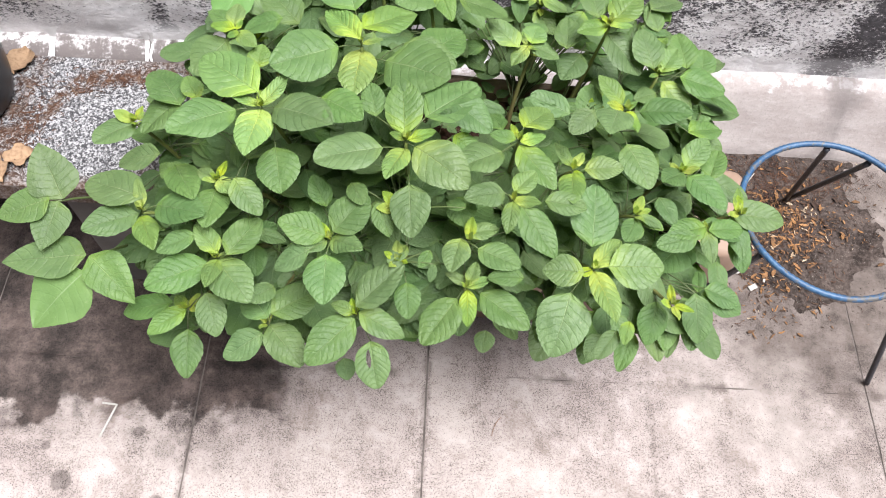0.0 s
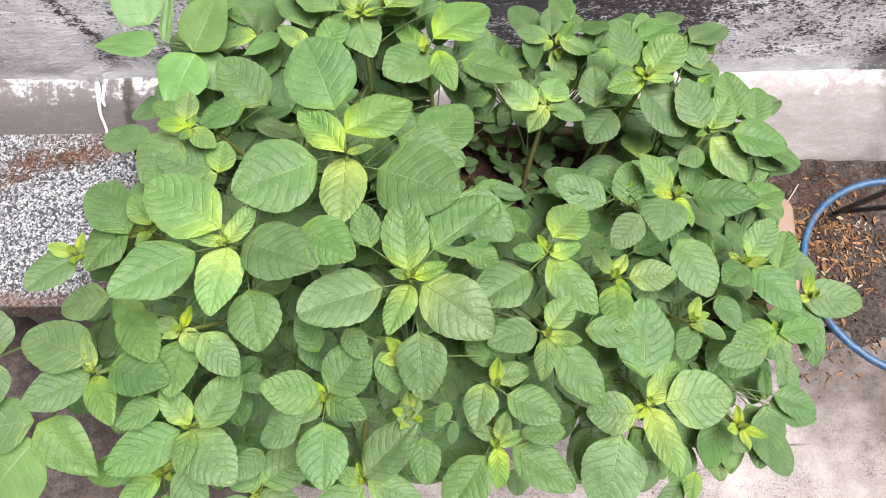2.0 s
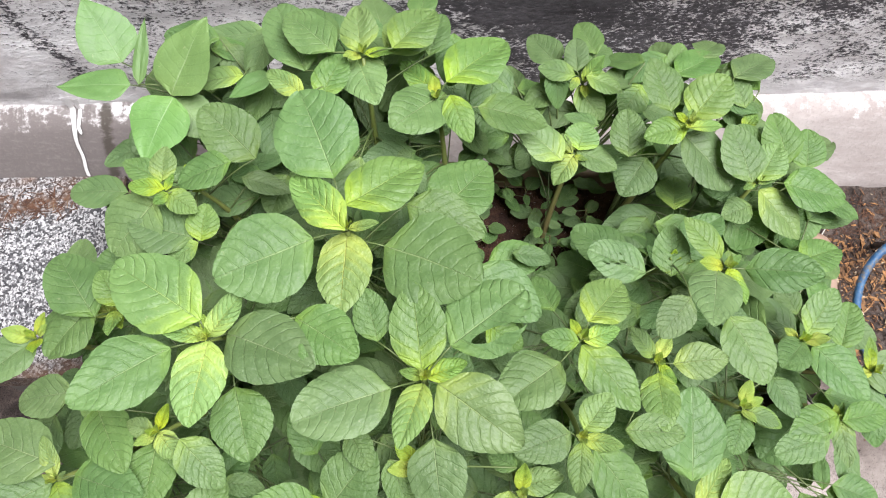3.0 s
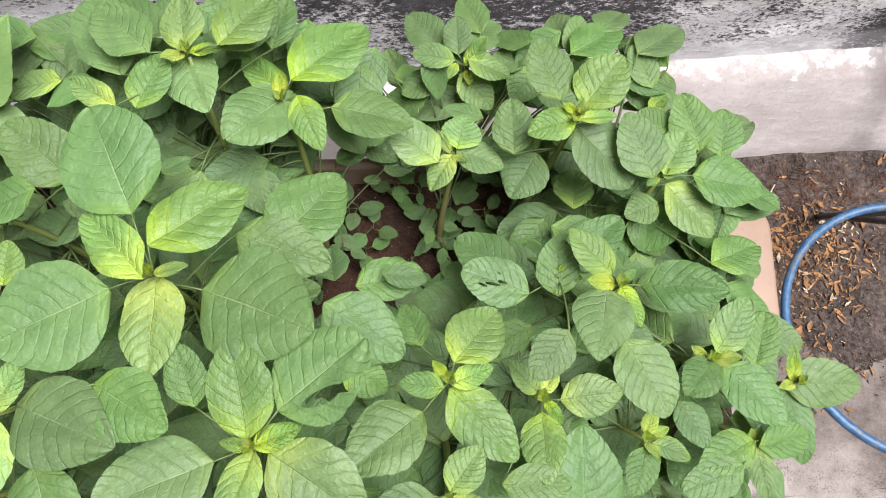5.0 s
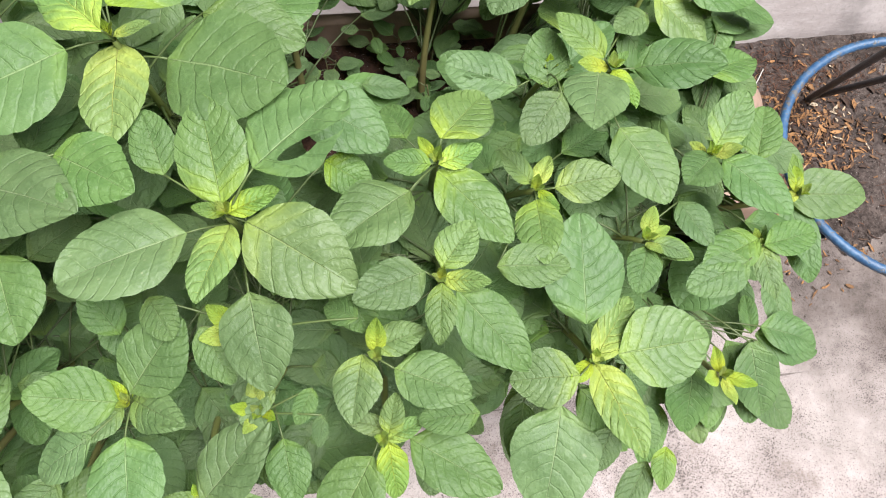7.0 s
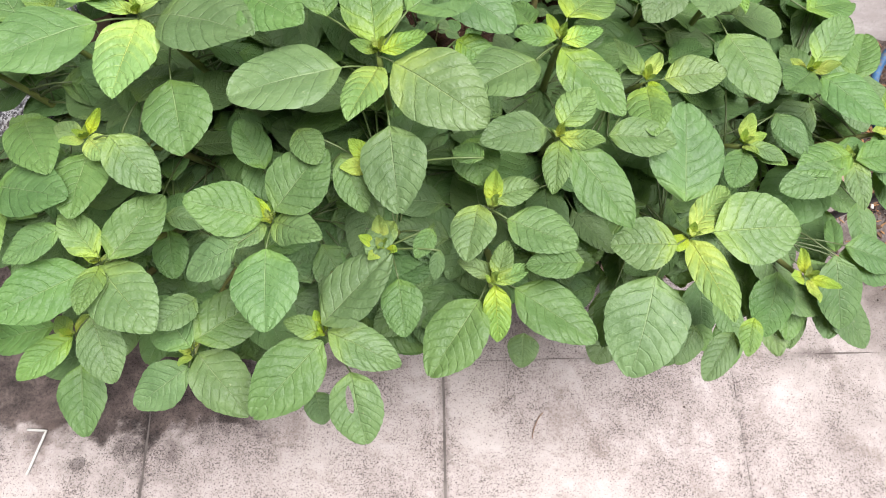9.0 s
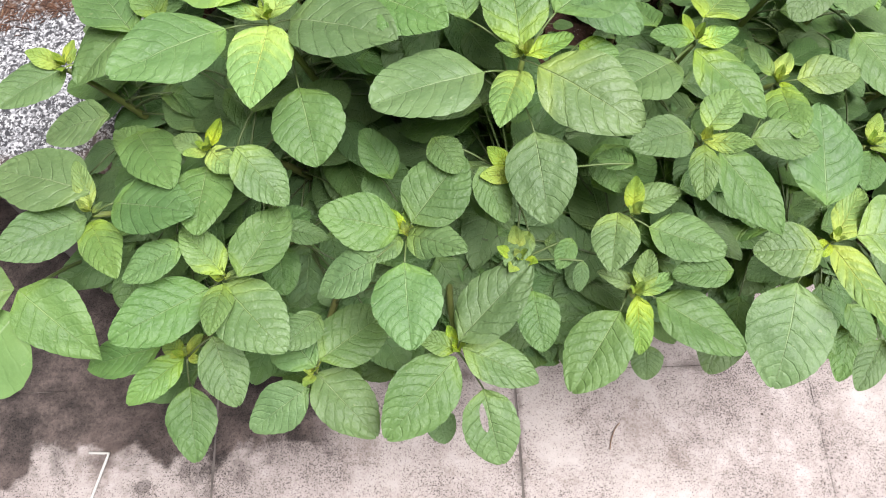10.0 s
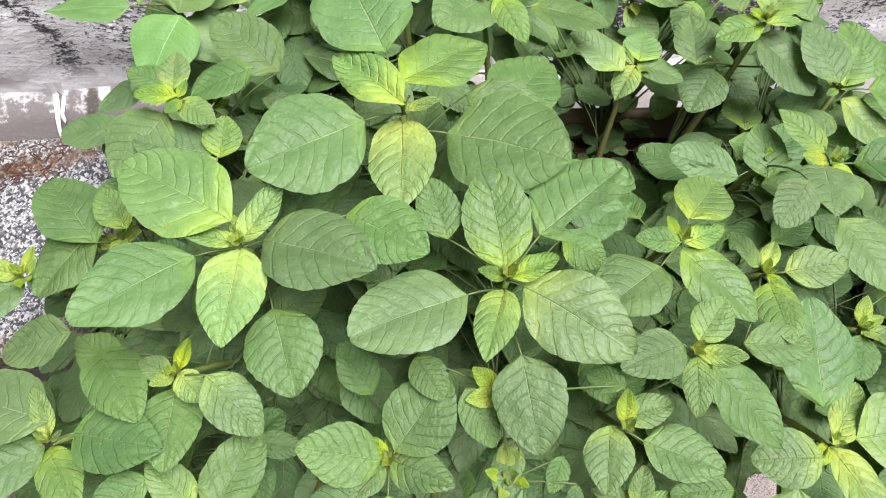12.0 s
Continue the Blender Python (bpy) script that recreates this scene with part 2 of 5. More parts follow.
def wall_material():
    m = Nodes("mouldy_plaster")
    pos = m.position()
    x, y, z = m.xyz(pos)
    streak = m.position((0.62, 1.0, 1.15))
    n0 = m.noise(pos, 3.4, 4.0, 0.62)
    n1 = m.noise(streak, 24.0, 6.0, 0.70, 0.6)
    n2 = m.noise(streak, 130.0, 5.0, 0.74, 0.6)
    n3 = m.noise(streak, 270.0, 3.0, 0.6)
    white = m.mix(m.ramp(n1, 0.35, 0.65), (0.560, 0.540, 0.550), (0.780, 0.770, 0.780))
    white = m.mix(m.ramp(m.math("ADD", x, m.math("MULTIPLY_ADD", n1, 0.3, -0.15)), -0.66, -0.90, 0.0, 0.35), white, (0.307, 0.263, 0.248))
    # black mould: flecks that thicken into upright runs
    sway = m.math("MULTIPLY_ADD", m.noise(pos, 6.0, 4.0, 0.65), 0.16, -0.08)
    sx = m.math("ADD", x, sway)
    run_a = m.ramp(m.math("ABSOLUTE", m.math("SUBTRACT", sx, 0.16)), 0.22, 0.02)
    run_b = m.ramp(m.math("ABSOLUTE", m.math("SUBTRACT", m.math("SUBTRACT", sx, 0.90), m.math("MULTIPLY", m.math("SUBTRACT", z, 0.2), 0.25))), 0.11, 0.02)
    run_c = m.ramp(m.math("ABSOLUTE", m.math("SUBTRACT", m.math("ADD", sx, 0.625), m.math("MULTIPLY", m.math("SUBTRACT", z, 0.2), -0.22))), 0.035, 0.005)
    run = m.math("MAXIMUM", m.math("MAXIMUM", m.math("MULTIPLY", run_a, 0.55), run_b), m.math("MULTIPLY", run_c, 0.7))
    high = m.ramp(z, 0.19, 0.50)
    amount = m.math("ADD", m.math("MULTIPLY_ADD", m.ramp(n0, 0.35, 0.65), 0.10, -0.04), m.math("ADD", m.math("MULTIPLY", run, 0.115), m.math("MULTIPLY", high, 0.055)))
    amount = m.math("ADD", amount, m.ramp(x, 0.05, -0.45, 0.0, -0.045))
    fleck = m.math("ADD", m.math("MULTIPLY", n1, 0.24), m.math("ADD", m.math("MULTIPLY", n2, 0.46), m.math("MULTIPLY", n3, 0.30)))
    dark = m.ramp(m.math("ADD", fleck, amount), 0.480, 0.575)
    lower = m.ramp(m.math("ADD", z, m.math("MULTIPLY_ADD", n1, 0.08, -0.04)), 0.175, 0.235)
    dark = m.math("MULTIPLY", dark, m.math("MAXIMUM", lower, m.math("MULTIPLY", run_b, 0.8)))
    col = m.mix(m.math("MULTIPLY", dark, 0.96), white, m.mix(m.ramp(n2, 0.35, 0.65), (0.060, 0.055, 0.062), (0.016, 0.014, 0.018)))
    h = m.math("ADD", m.math("MULTIPLY", n1, 0.8), m.math("ADD", m.math("MULTIPLY", n2, 0.7), m.math("MULTIPLY", n3, 0.3)))
    m.bump(h, 1.0, 0.008)
    return m.done(col, 0.9, 0.25)


def skirt_material():
    m = Nodes("cement_skirting")
    pos = m.position()
    x, y, z = m.xyz(pos)
    n1 = m.noise(m.position((1, 1, 2.0)), 7.0, 5.0, 0.6)
    n2 = m.noise(m.position((1, 1, 3.0)), 40.0, 5.0, 0.65)
    n3 = m.noise(pos, 170.0, 3.0, 0.6)
    col = m.mix(m.ramp(n1, 0.3, 0.7), (0.244, 0.213, 0.204), (0.331, 0.301, 0.291))
    grey = m.ramp(m.math("ADD", x, m.math("MULTIPLY_ADD", n1, 0.3, -0.15)), -0.1, -0.5)
    col = m.mix(grey, col, (0.123, 0.108, 0.106))
    col = m.mix(m.math("MULTIPLY", m.ramp(n2, 0.50, 0.74), m.ramp(x, -0.4, 0.2, 0.12, 0.5)), col, (0.393, 0.362, 0.356))
    col = m.mix(m.math("MULTIPLY", m.ramp(n3, 0.5, 0.7), 0.35), col, (0.176, 0.153, 0.145))
    # splashes of limewash along the top, with short runs
    comb = m.noise(m.position((1, 0.0, 0.08)), 30.0, 5.0, 0.7)
    top = m.math("ADD", z, m.math("MULTIPLY_ADD", comb, 0.05, -0.025))
    top = m.math("ADD", top, m.math("MULTIPLY_ADD", m.noise(pos, 30.0, 5.0, 0.7), 0.07, -0.035))
    splash = m.math("MULTIPLY", m.ramp(top, 0.156, 0.168), m.ramp(n2, 0.40, 0.54, 0.1, 1.0))
    col = m.mix(splash, col, m.mix(n2, (0.380, 0.365, 0.368), (0.560, 0.548, 0.558)))
    # grey streak under the mould, and damp near the ground
    st = m.ramp(m.math("ADD", m.math("ABSOLUTE", m.math("SUBTRACT", x, 0.93)), m.math("MULTIPLY_ADD", n1, 0.16, -0.04)), 0.10, 0.02)
    col = m.mix(m.math("MULTIPLY", st, 0.75), col, (0.120, 0.106, 0.104))
    crack = m.math("ADD", m.math("ABSOLUTE", m.math("ADD", x, m.math("MULTIPLY_ADD", z, -0.12, 0.632))), m.math("MULTIPLY_ADD", n2, 0.024, -0.012))
    col = m.mix(m.ramp(crack, 0.014, 0.004, 0.0, 0.85), col, (0.044, 0.037, 0.029))
    m.bump(m.math("ADD", n2, m.math("MULTIPLY", n3, 0.5)), 0.5, 0.002)
    return m.done(col, 0.85, 0.3)


def terrazzo_material():
    m = Nodes("washed_granite")
    pos = m.position()
    vor = m.node("ShaderNodeTexVoronoi", Scale=300.0, Randomness=1.0)
    m.put(vor.inputs["Vector"], pos)
    cell = m.xyz(vor.outputs["Color"])[0]
    vor2 = m.node("ShaderNodeTexVoronoi", Scale=470.0, Randomness=1.0)
    m.put(vor2.inputs["Vector"], pos)
    cell2 = m.xyz(vor2.outputs["Color"])[1]
    n = m.noise(pos, 90.0, 3.0)
    col = m.mix(m.ramp(cell, 0.36, 0.42), (0.020, 0.020, 0.023), (0.150, 0.150, 0.158))
    col = m.mix(m.ramp(cell, 0.66, 0.70), col, (0.270, 0.268, 0.275))
    col = m.mix(m.math("MULTIPLY", m.ramp(cell2, 0.62, 0.66), 0.8), col, (0.041, 0.040, 0.043))
    col = m.mix(m.math("MULTIPLY", m.ramp(cell2, 0.14, 0.10), 0.8), col, (0.275, 0.270, 0.275))
    # rusty tide mark of rotted leaves
    x, y, z = m.xyz(pos)
    wob = m.math("MULTIPLY_ADD", m.noise(pos, 9.0, 5.0, 0.65), 0.16, -0.08)
    flat = m.math("MULTIPLY_ADD", m.math("ADD", x, 0.521), 0.277, 0.937)
    steep = m.math("MULTIPLY_ADD", m.math("ADD", x, 0.655), 1.85, 0.900)
    arc = m.math("SUBTRACT", y, m.math("MINIMUM", flat, steep))
    band = m.ramp(m.math("ABSOLUTE", m.math("ADD", arc, m.math("MULTIPLY", wob, 0.6))), 0.034, 0.004)
    band = m.math("MULTIPLY", band, m.ramp(m.noise(pos, 55.0, 5.0, 0.7), 0.36, 0.56))
    back = m.math("MULTIPLY", m.ramp(y, 0.935, 0.965), m.ramp(m.noise(pos, 14.0), 0.42, 0.6))
    front = m.ramp(m.math("ADD", y, wob), 0.73, 0.68)
    stain = m.math("MAXIMUM", m.math("MAXIMUM", m.math("MULTIPLY", band, 0.85), m.math("MULTIPLY", back, 0.6)), m.math("MULTIPLY", front, 0.7))
    west = m.math("MULTIPLY", m.ramp(m.math("ADD", x, wob), -0.70, -0.76), 0.85)
    stain = m.math("MAXIMUM", stain, m.math("MULTIPLY", west, m.ramp(m.noise(pos, 20.0, 4.0), 0.4, 0.6)))
    rust = m.mix(n, (0.034, 0.016, 0.009), (0.104, 0.052, 0.025))
    col = m.mix(m.math("MULTIPLY", stain, m.ramp(n, 0.25, 0.5, 0.55, 1.0)), col, rust)
    m.bump(m.math("ADD", m.math("MULTIPLY", cell, 0.8), n), 0.7, 0.0016)
    return m.done(col, 0.8, 0.3)


def soil_material(name, dry, dark):
    m = Nodes(name)
    pos = m.position()
    n1 = m.noise(pos, 16.0, 5.0, 0.65)
    n2 = m.noise(pos, 120.0, 5.0, 0.7)
    n3 = m.noise(pos, 420.0, 2.0, 0.5)
    col = m.mix(m.ramp(m.math("ADD", m.math("MULTIPLY", n1, 0.5), m.math("MULTIPLY", n2, 0.5)), 0.38, 0.64), dark, dry)
    col = m.mix(m.ramp(n3, 0.69, 0.72), col, (0.204, 0.190, 0.172))
    m.bump(m.math("ADD", n1, m.math("ADD", n2, m.math("MULTIPLY", n3, 0.4))), 1.0, 0.006)
    return m.done(col, 0.95, 0.2)


def husk_material(name, a, b, c):
    m = Nodes(name)
    rnd = m.tree.nodes.new("ShaderNodeNewGeometry").outputs["Random Per Island"]
    pos = m.position()
    col = m.mix(m.ramp(rnd, 0.15, 0.95), a, b)
    col = m.mix(m.ramp(rnd, 0.94, 0.97), col, c)
    col = m.mix(m.math("MULTIPLY", m.ramp(m.noise(pos, 200.0), 0.4, 0.7), 0.5), col, tuple(q * 0.5 for q in a))
    m.bump(m.noise(m.position((1, 1, 1)), 260.0), 0.4, 0.001)
    return m.done(col, 0.8, 0.25)


def plain_material(name, color, var, rough, spec=0.4, scale=18.0, metal=0.0, bump=0.2):
    m = Nodes(name)
    pos = m.position()
    n = m.noise(pos, scale, 5.0, 0.6)
    n2 = m.noise(pos, scale * 9, 3.0, 0.6)
    col = m.mix(m.ramp(n, 0.3, 0.7), color, var)
    col = m.mix(m.math("MULTIPLY", m.ramp(n2, 0.6, 0.75), 0.35), col, tuple(q * 0.6 for q in var))
    m.bump(m.math("ADD", n, n2), bump, 0.002)
    return m.done(col, m.math("MULTIPLY_ADD", n, 0.2, rough - 0.1), spec, metal)


def painted_iron_material():
    m = Nodes("chipped_blue_paint")
    pos = m.position()
    n = m.noise(pos, 24.0, 5.0, 0.7)
    n2 = m.noise(pos, 120.0, 4.0, 0.65)
    rib = m.xyz(m.tree.nodes.new("ShaderNodeTexCoord").outputs["UV"])[0]
    chip = m.ramp(m.math("ADD", m.math("MULTIPLY", n, 0.7), m.math("MULTIPLY", n2, 0.35)), 0.545, 0.60)
    col = m.mix(m.ramp(n2, 0.35, 0.7), (0.014, 0.050, 0.113), (0.034, 0.091, 0.172))
    col = m.mix(chip, col, m.mix(n2, (0.031, 0.034, 0.039), (0.099, 0.095, 0.091)))
    m.bump(m.math("ADD", m.math("MULTIPLY", chip, -0.6), n2), 0.5, 0.0012)
    return m.done(col, 0.5, 0.45)


MAT_CONCRETE = concrete_material()
MAT_WALL = wall_material()
MAT_SKIRT = skirt_material()
MAT_TERRAZZO = terrazzo_material()
MAT_SOIL = soil_material("red_soil", (0.052, 0.025, 0.015), (0.018, 0.009, 0.007))
MAT_EARTH = soil_material("grey_earth", (0.085, 0.066, 0.058), (0.018, 0.013, 0.011))
MAT_HUSK = husk_material("seed_husks", (0.040, 0.024, 0.017), (0.235, 0.120, 0.048), (0.330, 0.265, 0.190))
MAT_ROOT = husk_material("dead_roots", (0.036, 0.017, 0.011), (0.085, 0.038, 0.020), (0.150, 0.095, 0.055))
MAT_DRY = husk_material("dry_leaf", (0.208, 0.122, 0.068), (0.272, 0.190, 0.122), (0.280, 0.212, 0.150))
MAT_CLAY = plain_material("clay_brown_plastic", (0.195, 0.129, 0.093), (0.226, 0.158, 0.120), 0.65, 0.3, 9.0)
MAT_BLUE = painted_iron_material()
MAT_IRON = plain_material("dark_iron", (0.014, 0.015, 0.021), (0.027, 0.028, 0.033), 0.5, 0.5, 40.0, 0.0, 0.4)
MAT_BLACK = plain_material("black_plastic", (0.004, 0.006, 0.008), (0.009, 0.010, 0.014), 0.35, 0.5, 12.0, 0.0, 0.05)
MAT_STRAW = plain_material("white_straw", (0.326, 0.317, 0.290), (0.362, 0.353, 0.335), 0.5, 0.4, 30.0)
MAT_TWIG = plain_material("dry_twig", (0.136, 0.077, 0.045), (0.181, 0.113, 0.072), 0.8, 0.3, 60.0)
MAT_RED = plain_material("red_wrapper", (0.249, 0.034, 0.039), (0.299, 0.091, 0.086), 0.4, 0.5, 60.0)
MAT_TEAL = plain_material("teal_chip", (0.045, 0.235, 0.204), (0.091, 0.280, 0.249), 0.4, 0.5, 60.0)
MAT_LIME = plain_material("white_limewash", (0.540, 0.526, 0.522), (0.599, 0.584, 0.584), 0.85, 0.3, 50.0)
MAT_PALE = plain_material("pale_scrap", (0.299, 0.285, 0.263), (0.344, 0.331, 0.308), 0.6, 0.4, 60.0)
MAT_JOINT = plain_material("joint_dirt", (0.033, 0.027, 0.025), (0.161, 0.139, 0.128), 0.9, 0.2, 7.0)
MAT_UNDER = plain_material("bench_concrete", (0.091, 0.084, 0.079), (0.127, 0.118, 0.113), 0.9, 0.3, 14.0)


# ---- mesh helpers ----
def mesh_from(name, verts, faces, uvs=None, smooth=True):
    me = bpy.data.meshes.new(name)
    me.from_pydata(verts, [], faces)
    if uvs is not None:
        layer = me.uv_layers.new(name="UVMap")
        idx = np.empty(len(me.loops), dtype=np.int32)
        me.loops.foreach_get("vertex_index", idx)
        layer.data.foreach_set("uv", np.asarray(uvs, dtype=np.float32)[idx].ravel())
    if smooth:
        me.polygons.foreach_set("use_smooth", [True] * len(me.polygons))
    me.update()
    return me


def part(name, bm, material, parent=None, label=""):
    """Link a bmesh or a mesh as one object under a thing or a part."""
    if isinstance(bm, bmesh.types.BMesh):
        me = bpy.data.meshes.new(name)
        bm.to_mesh(me)
        bm.free()
    else:
        me = bm
    if not me.materials:
        me.materials.append(material)
    ob = new(name, me)
    if parent is not None:
        ob.parent = parent
    return tagged(ob, label)


def thing(name, at, label, category, group="", kind=""):
    ob = new(name)
    ob.empty_display_size = 0.05
    ob.matrix_basis = Matrix.Translation(at)
    return tagged(ob, label, category, group, kind)


def box_bm(x0, x1, y0, y1, z0, z1, bevel=0.0, segments=2):
    bm = bmesh.new()
    bmesh.ops.create_cube(bm, size=1.0)
    for v in bm.verts:
        v.co = Vector((x0 if v.co.x < 0 else x1, y0 if v.co.y < 0 else y1, z0 if v.co.z < 0 else z1))
    if bevel:
        bmesh.ops.bevel(bm, geom=bm.edges[:], offset=bevel, segments=segments, affect="EDGES", profile=0.6)
    return bm


def tube_mesh(name, points, radii, sides=6, closed=False, ribs=0.0):
    """A tube along points; radii one per point; ribs: height of the cross ribs of reinforcing bar."""
    pts = [Vector(p) for p in points]
    n = len(pts)
    verts, faces, uvs = [], [], []
    ref = Vector((0.081, 0.130, 0.601)).normalized()
    for i, p in enumerate(pts):
        a = pts[(i - 1) % n] if closed or i else pts[0]
        b = pts[(i + 1) % n] if closed or i < n - 1 else pts[-1]
        d = (b - a).normalized()
        s = d.cross(ref)
        if s.length < 0.05:
            s = d.cross(Vector((1, 0, 0)))
        s.normalize()
        w = s.cross(d)
        for k in range(sides):
            ang = 2 * math.pi * k / sides
            r = radii[i] * (1 + (ribs if (i % 2 == 0) else -ribs))
            verts.append(p + r * (math.cos(ang) * s + math.sin(ang) * w))
            uvs.append((i / n, k / sides))
    last = n if closed else n - 1
    for i in range(last):
        j = (i + 1) % n
        for k in range(sides):
            l = (k + 1) % sides
            faces.append((i * sides + k, i * sides + l, j * sides + l, j * sides + k))
    if not closed:
        faces.append(tuple(range(sides - 1, -1, -1)))
        faces.append(tuple(range((n - 1) * sides, n * sides)))
    return mesh_from(name, [tuple(v) for v in verts], faces, uvs)


def bezier(a, b, c, n):
    a, b, c = Vector(a), Vector(b), Vector(c)
    return [(1 - t) ** 2 * a + 2 * t * (1 - t) * b + t * t * c for t in (i / n for i in range(n + 1))]


# ---- setting: ground, pavement, wall ----
def build_setting():
    ground = part("ground", box_bm(-400, 400, -400, 400, -0.5, -0.022), MAT_CONCRETE)
    tagged(ground, "worn pale concrete yard ground", "ground", kind="structure")

    pavement = thing("pavement", (0, 0, 0), "worn pinkish grey concrete slabs with scored joints and damp stains", "pavement", kind="structure")
    slab = 0.45
    rnd = random.Random(4)
    meshes = []
    for k in range(3):
        bm = bmesh.new()
        n = 24
        half, half_y = slab / 2 - 0.0014, slab / 2
        grid = {}
        for i in range(n + 1):
            for j in range(n + 1):
                px, py = -half + 2 * half * i / n, -half_y + 2 * half_y * j / n
                edge = min(half - abs(px), half_y - abs(py))
                chip = noise.noise(Vector((px * 40, py * 40, k * 9.0))) * 0.0022
                z = 0.0006 * noise.noise(Vector((px * 9, py * 9, k * 5.0)))
                if edge < 1e-6:
                    if half - abs(px) < 1e-6:
                        z -= 0.0012
                    px -= math.copysign(abs(chip), px) if half - abs(px) < 1e-6 else 0
                    py -= math.copysign(max(0.0, noise.noise(Vector((px * 11, k * 7.0, 3.0))) - 0.12) * 0.006 + 0.0001, py) if half_y - abs(py) < 1e-6 else 0
                grid[i, j] = bm.verts.new((px, py, z))
        for i in range(n):
            for j in range(n):
                bm.faces.new((grid[i, j], grid[i + 1, j], grid[i + 1, j + 1], grid[i, j + 1]))
        rim = [e for e in bm.edges if e.is_boundary]
        ext = bmesh.ops.extrude_edge_only(bm, edges=rim)
        for g in ext["geom"]:
            if isinstance(g, bmesh.types.BMVert):
                g.co.z = -0.02
        bmesh.ops.recalc_face_normals(bm, faces=bm.faces[:])
        me = bpy.data.meshes.new("slab")
        bm.to_mesh(me)
        bm.free()
        me.materials.append(MAT_CONCRETE)
        meshes.append(me)
    for i in range(-4, 5):
        for j in range(-4, 2):
            ob = part("slab", meshes[rnd.randrange(3)], MAT_CONCRETE, pavement)
            ob.matrix_basis = pose(slab * (i + 0.5), 0.532 + slab * (j + 0.5), rnd.uniform(-0.0003, 0.0003), 0, 0, 180 * rnd.randrange(2))
    # the filler in the joints, a little below the slabs
    bed = part("joint_filler", box_bm(-1.8, 2.25, -1.27, 1.43, -0.021, -0.0030), MAT_JOINT, pavement)

    part("joint_filler", box_bm(0.4484, 0.4516, -1.26, 1.42, -0.0028, -0.0007), MAT_CONCRETE, pavement)

    # plaster wall, rough, with thickness
    bm = bmesh.new()
    nx, nz = 190, 60
    x0, x1, z0, z1 = -2.6, 2.8, 0.10, 1.25
    rows = []
    for j in range(nz + 1):
        z = z0 + (z1 - z0) * (j / nz) ** 1.6
        row = []
        for i in range(nx + 1):
            x = x0 + (x1 - x0) * i / nx
            d = 0.006 * noise.noise(Vector((x * 6, 0.0, z * 9))) + 0.0035 * noise.noise(Vector((x * 22, 3.0, z * 30)))
            row.append(bm.verts.new((x, 1.236 - d, z)))
        rows.append(row)
    for j in range(nz):
        for i in range(nx):
            bm.faces.new((rows[j][i], rows[j][i + 1], rows[j + 1][i + 1], rows[j + 1][i]))
    rim = [e for e in bm.edges if e.is_boundary]
    ext = bmesh.ops.extrude_edge_only(bm, edges=rim)
    back = [g for g in ext["geom"] if isinstance(g, bmesh.types.BMVert)]
    for v in back:
        v.co.y = 1.40
    bmesh.ops.contextual_create(bm, geom=[e for e in bm.edges if e.is_boundary])
    bmesh.ops.recalc_face_normals(bm, faces=bm.faces[:])
    for f in bm.faces:
        f.smooth = True
    wall = part("wall_north", bm, MAT_WALL)
    tagged(wall, "rough white plaster wall with black mould streaks", "wall", kind="structure")

    # sloping cement skirting at the wall's foot
    bm = bmesh.new()
    prof = [(1.118, -0.02), (1.120, 0.004), (1.128, 0.02), (1.172, 0.105), (1.190, 0.142), (1.202, 0.156), (1.222, 0.164), (1.26, 0.168), (1.26, -0.02)]
    nx = 150
    prev = None
    for i in range(nx + 1):
        x = -2.6 + 5.4 * i / nx
        ring = []
        for k, (py, pz) in enumerate(prof):
            d = 0.005 * noise.noise(Vector((x * 5, k * 0.7, 1.0))) + 0.003 * noise.noise(Vector((x * 23, k * 1.3, 2.0)))
            ring.append(bm.verts.new((x, py + (d if 0 < k < 7 else 0), pz + (d if 2 < k < 7 else 0))))
        if prev:
            for k in range(len(prof)):
                l = (k + 1) % len(prof)
                f = bm.faces.new((prev[k], ring[k], ring[l], prev[l]))
                f.smooth = True
        prev = ring
    bmesh.ops.recalc_face_normals(bm, faces=bm.faces[:])
    skirt = part("baseboard", bm, MAT_SKIRT)
    tagged(skirt, "sloping grey cement skirting splashed with limewash", "skirting", kind="structure")

    # plain unseen walls, added to close the yard and cut low sky light
    for name, x0, x1, y0, y1 in (("wall_south", -2.9, 2.9, -2.3, -2.15), ("wall_east", 2.8, 2.95, -2.15, 1.40), ("wall_west", -2.75, -2.6, -2.15, 1.40)):
        tagged(part(name, box_bm(x0, x1, y0, y1, -0.02, 2.6), MAT_WALL), "plain unseen wall added to block low sky light", "wall", kind="structure")

    # runs of limewash down the skirting
    rnd = random.Random(8)
    for x, top, low, w in ((-0.668, 0.200, 0.058, 0.0030), (-0.656, 0.199, 0.146, 0.0030), (-0.880, 0.200, 0.138, 0.0070), (-1.000, 0.198, 0.090, 0.0040)):
        verts, faces = [], []
        n = 24
        for i in range(n + 1):
            f = i / n
            z = top + (low - top) * f
            y = float(np.interp(z, (0.0, 0.142, 0.156, 0.164, 0.168, 0.21), (1.115, 1.186, 1.197, 1.214, 1.228, 1.229))) - 0.004
            ww = w * (0.8 + 2.6 * math.exp(-5.5 * f) + 0.35 * f * f) * (0.9 + 0.2 * rnd.random()) if i < n else w * 0.3
            if i == n - 1:
                ww = w * 0.9
            c = x - 0.003 * f + 0.0012 * math.sin(i * 0.7 + x * 90)
            for q, lift in ((-1, 0.0), (-0.5, 0.0009), (0.5, 0.0009), (1, 0.0)):
                verts.append((c + q * ww, y - lift, z))
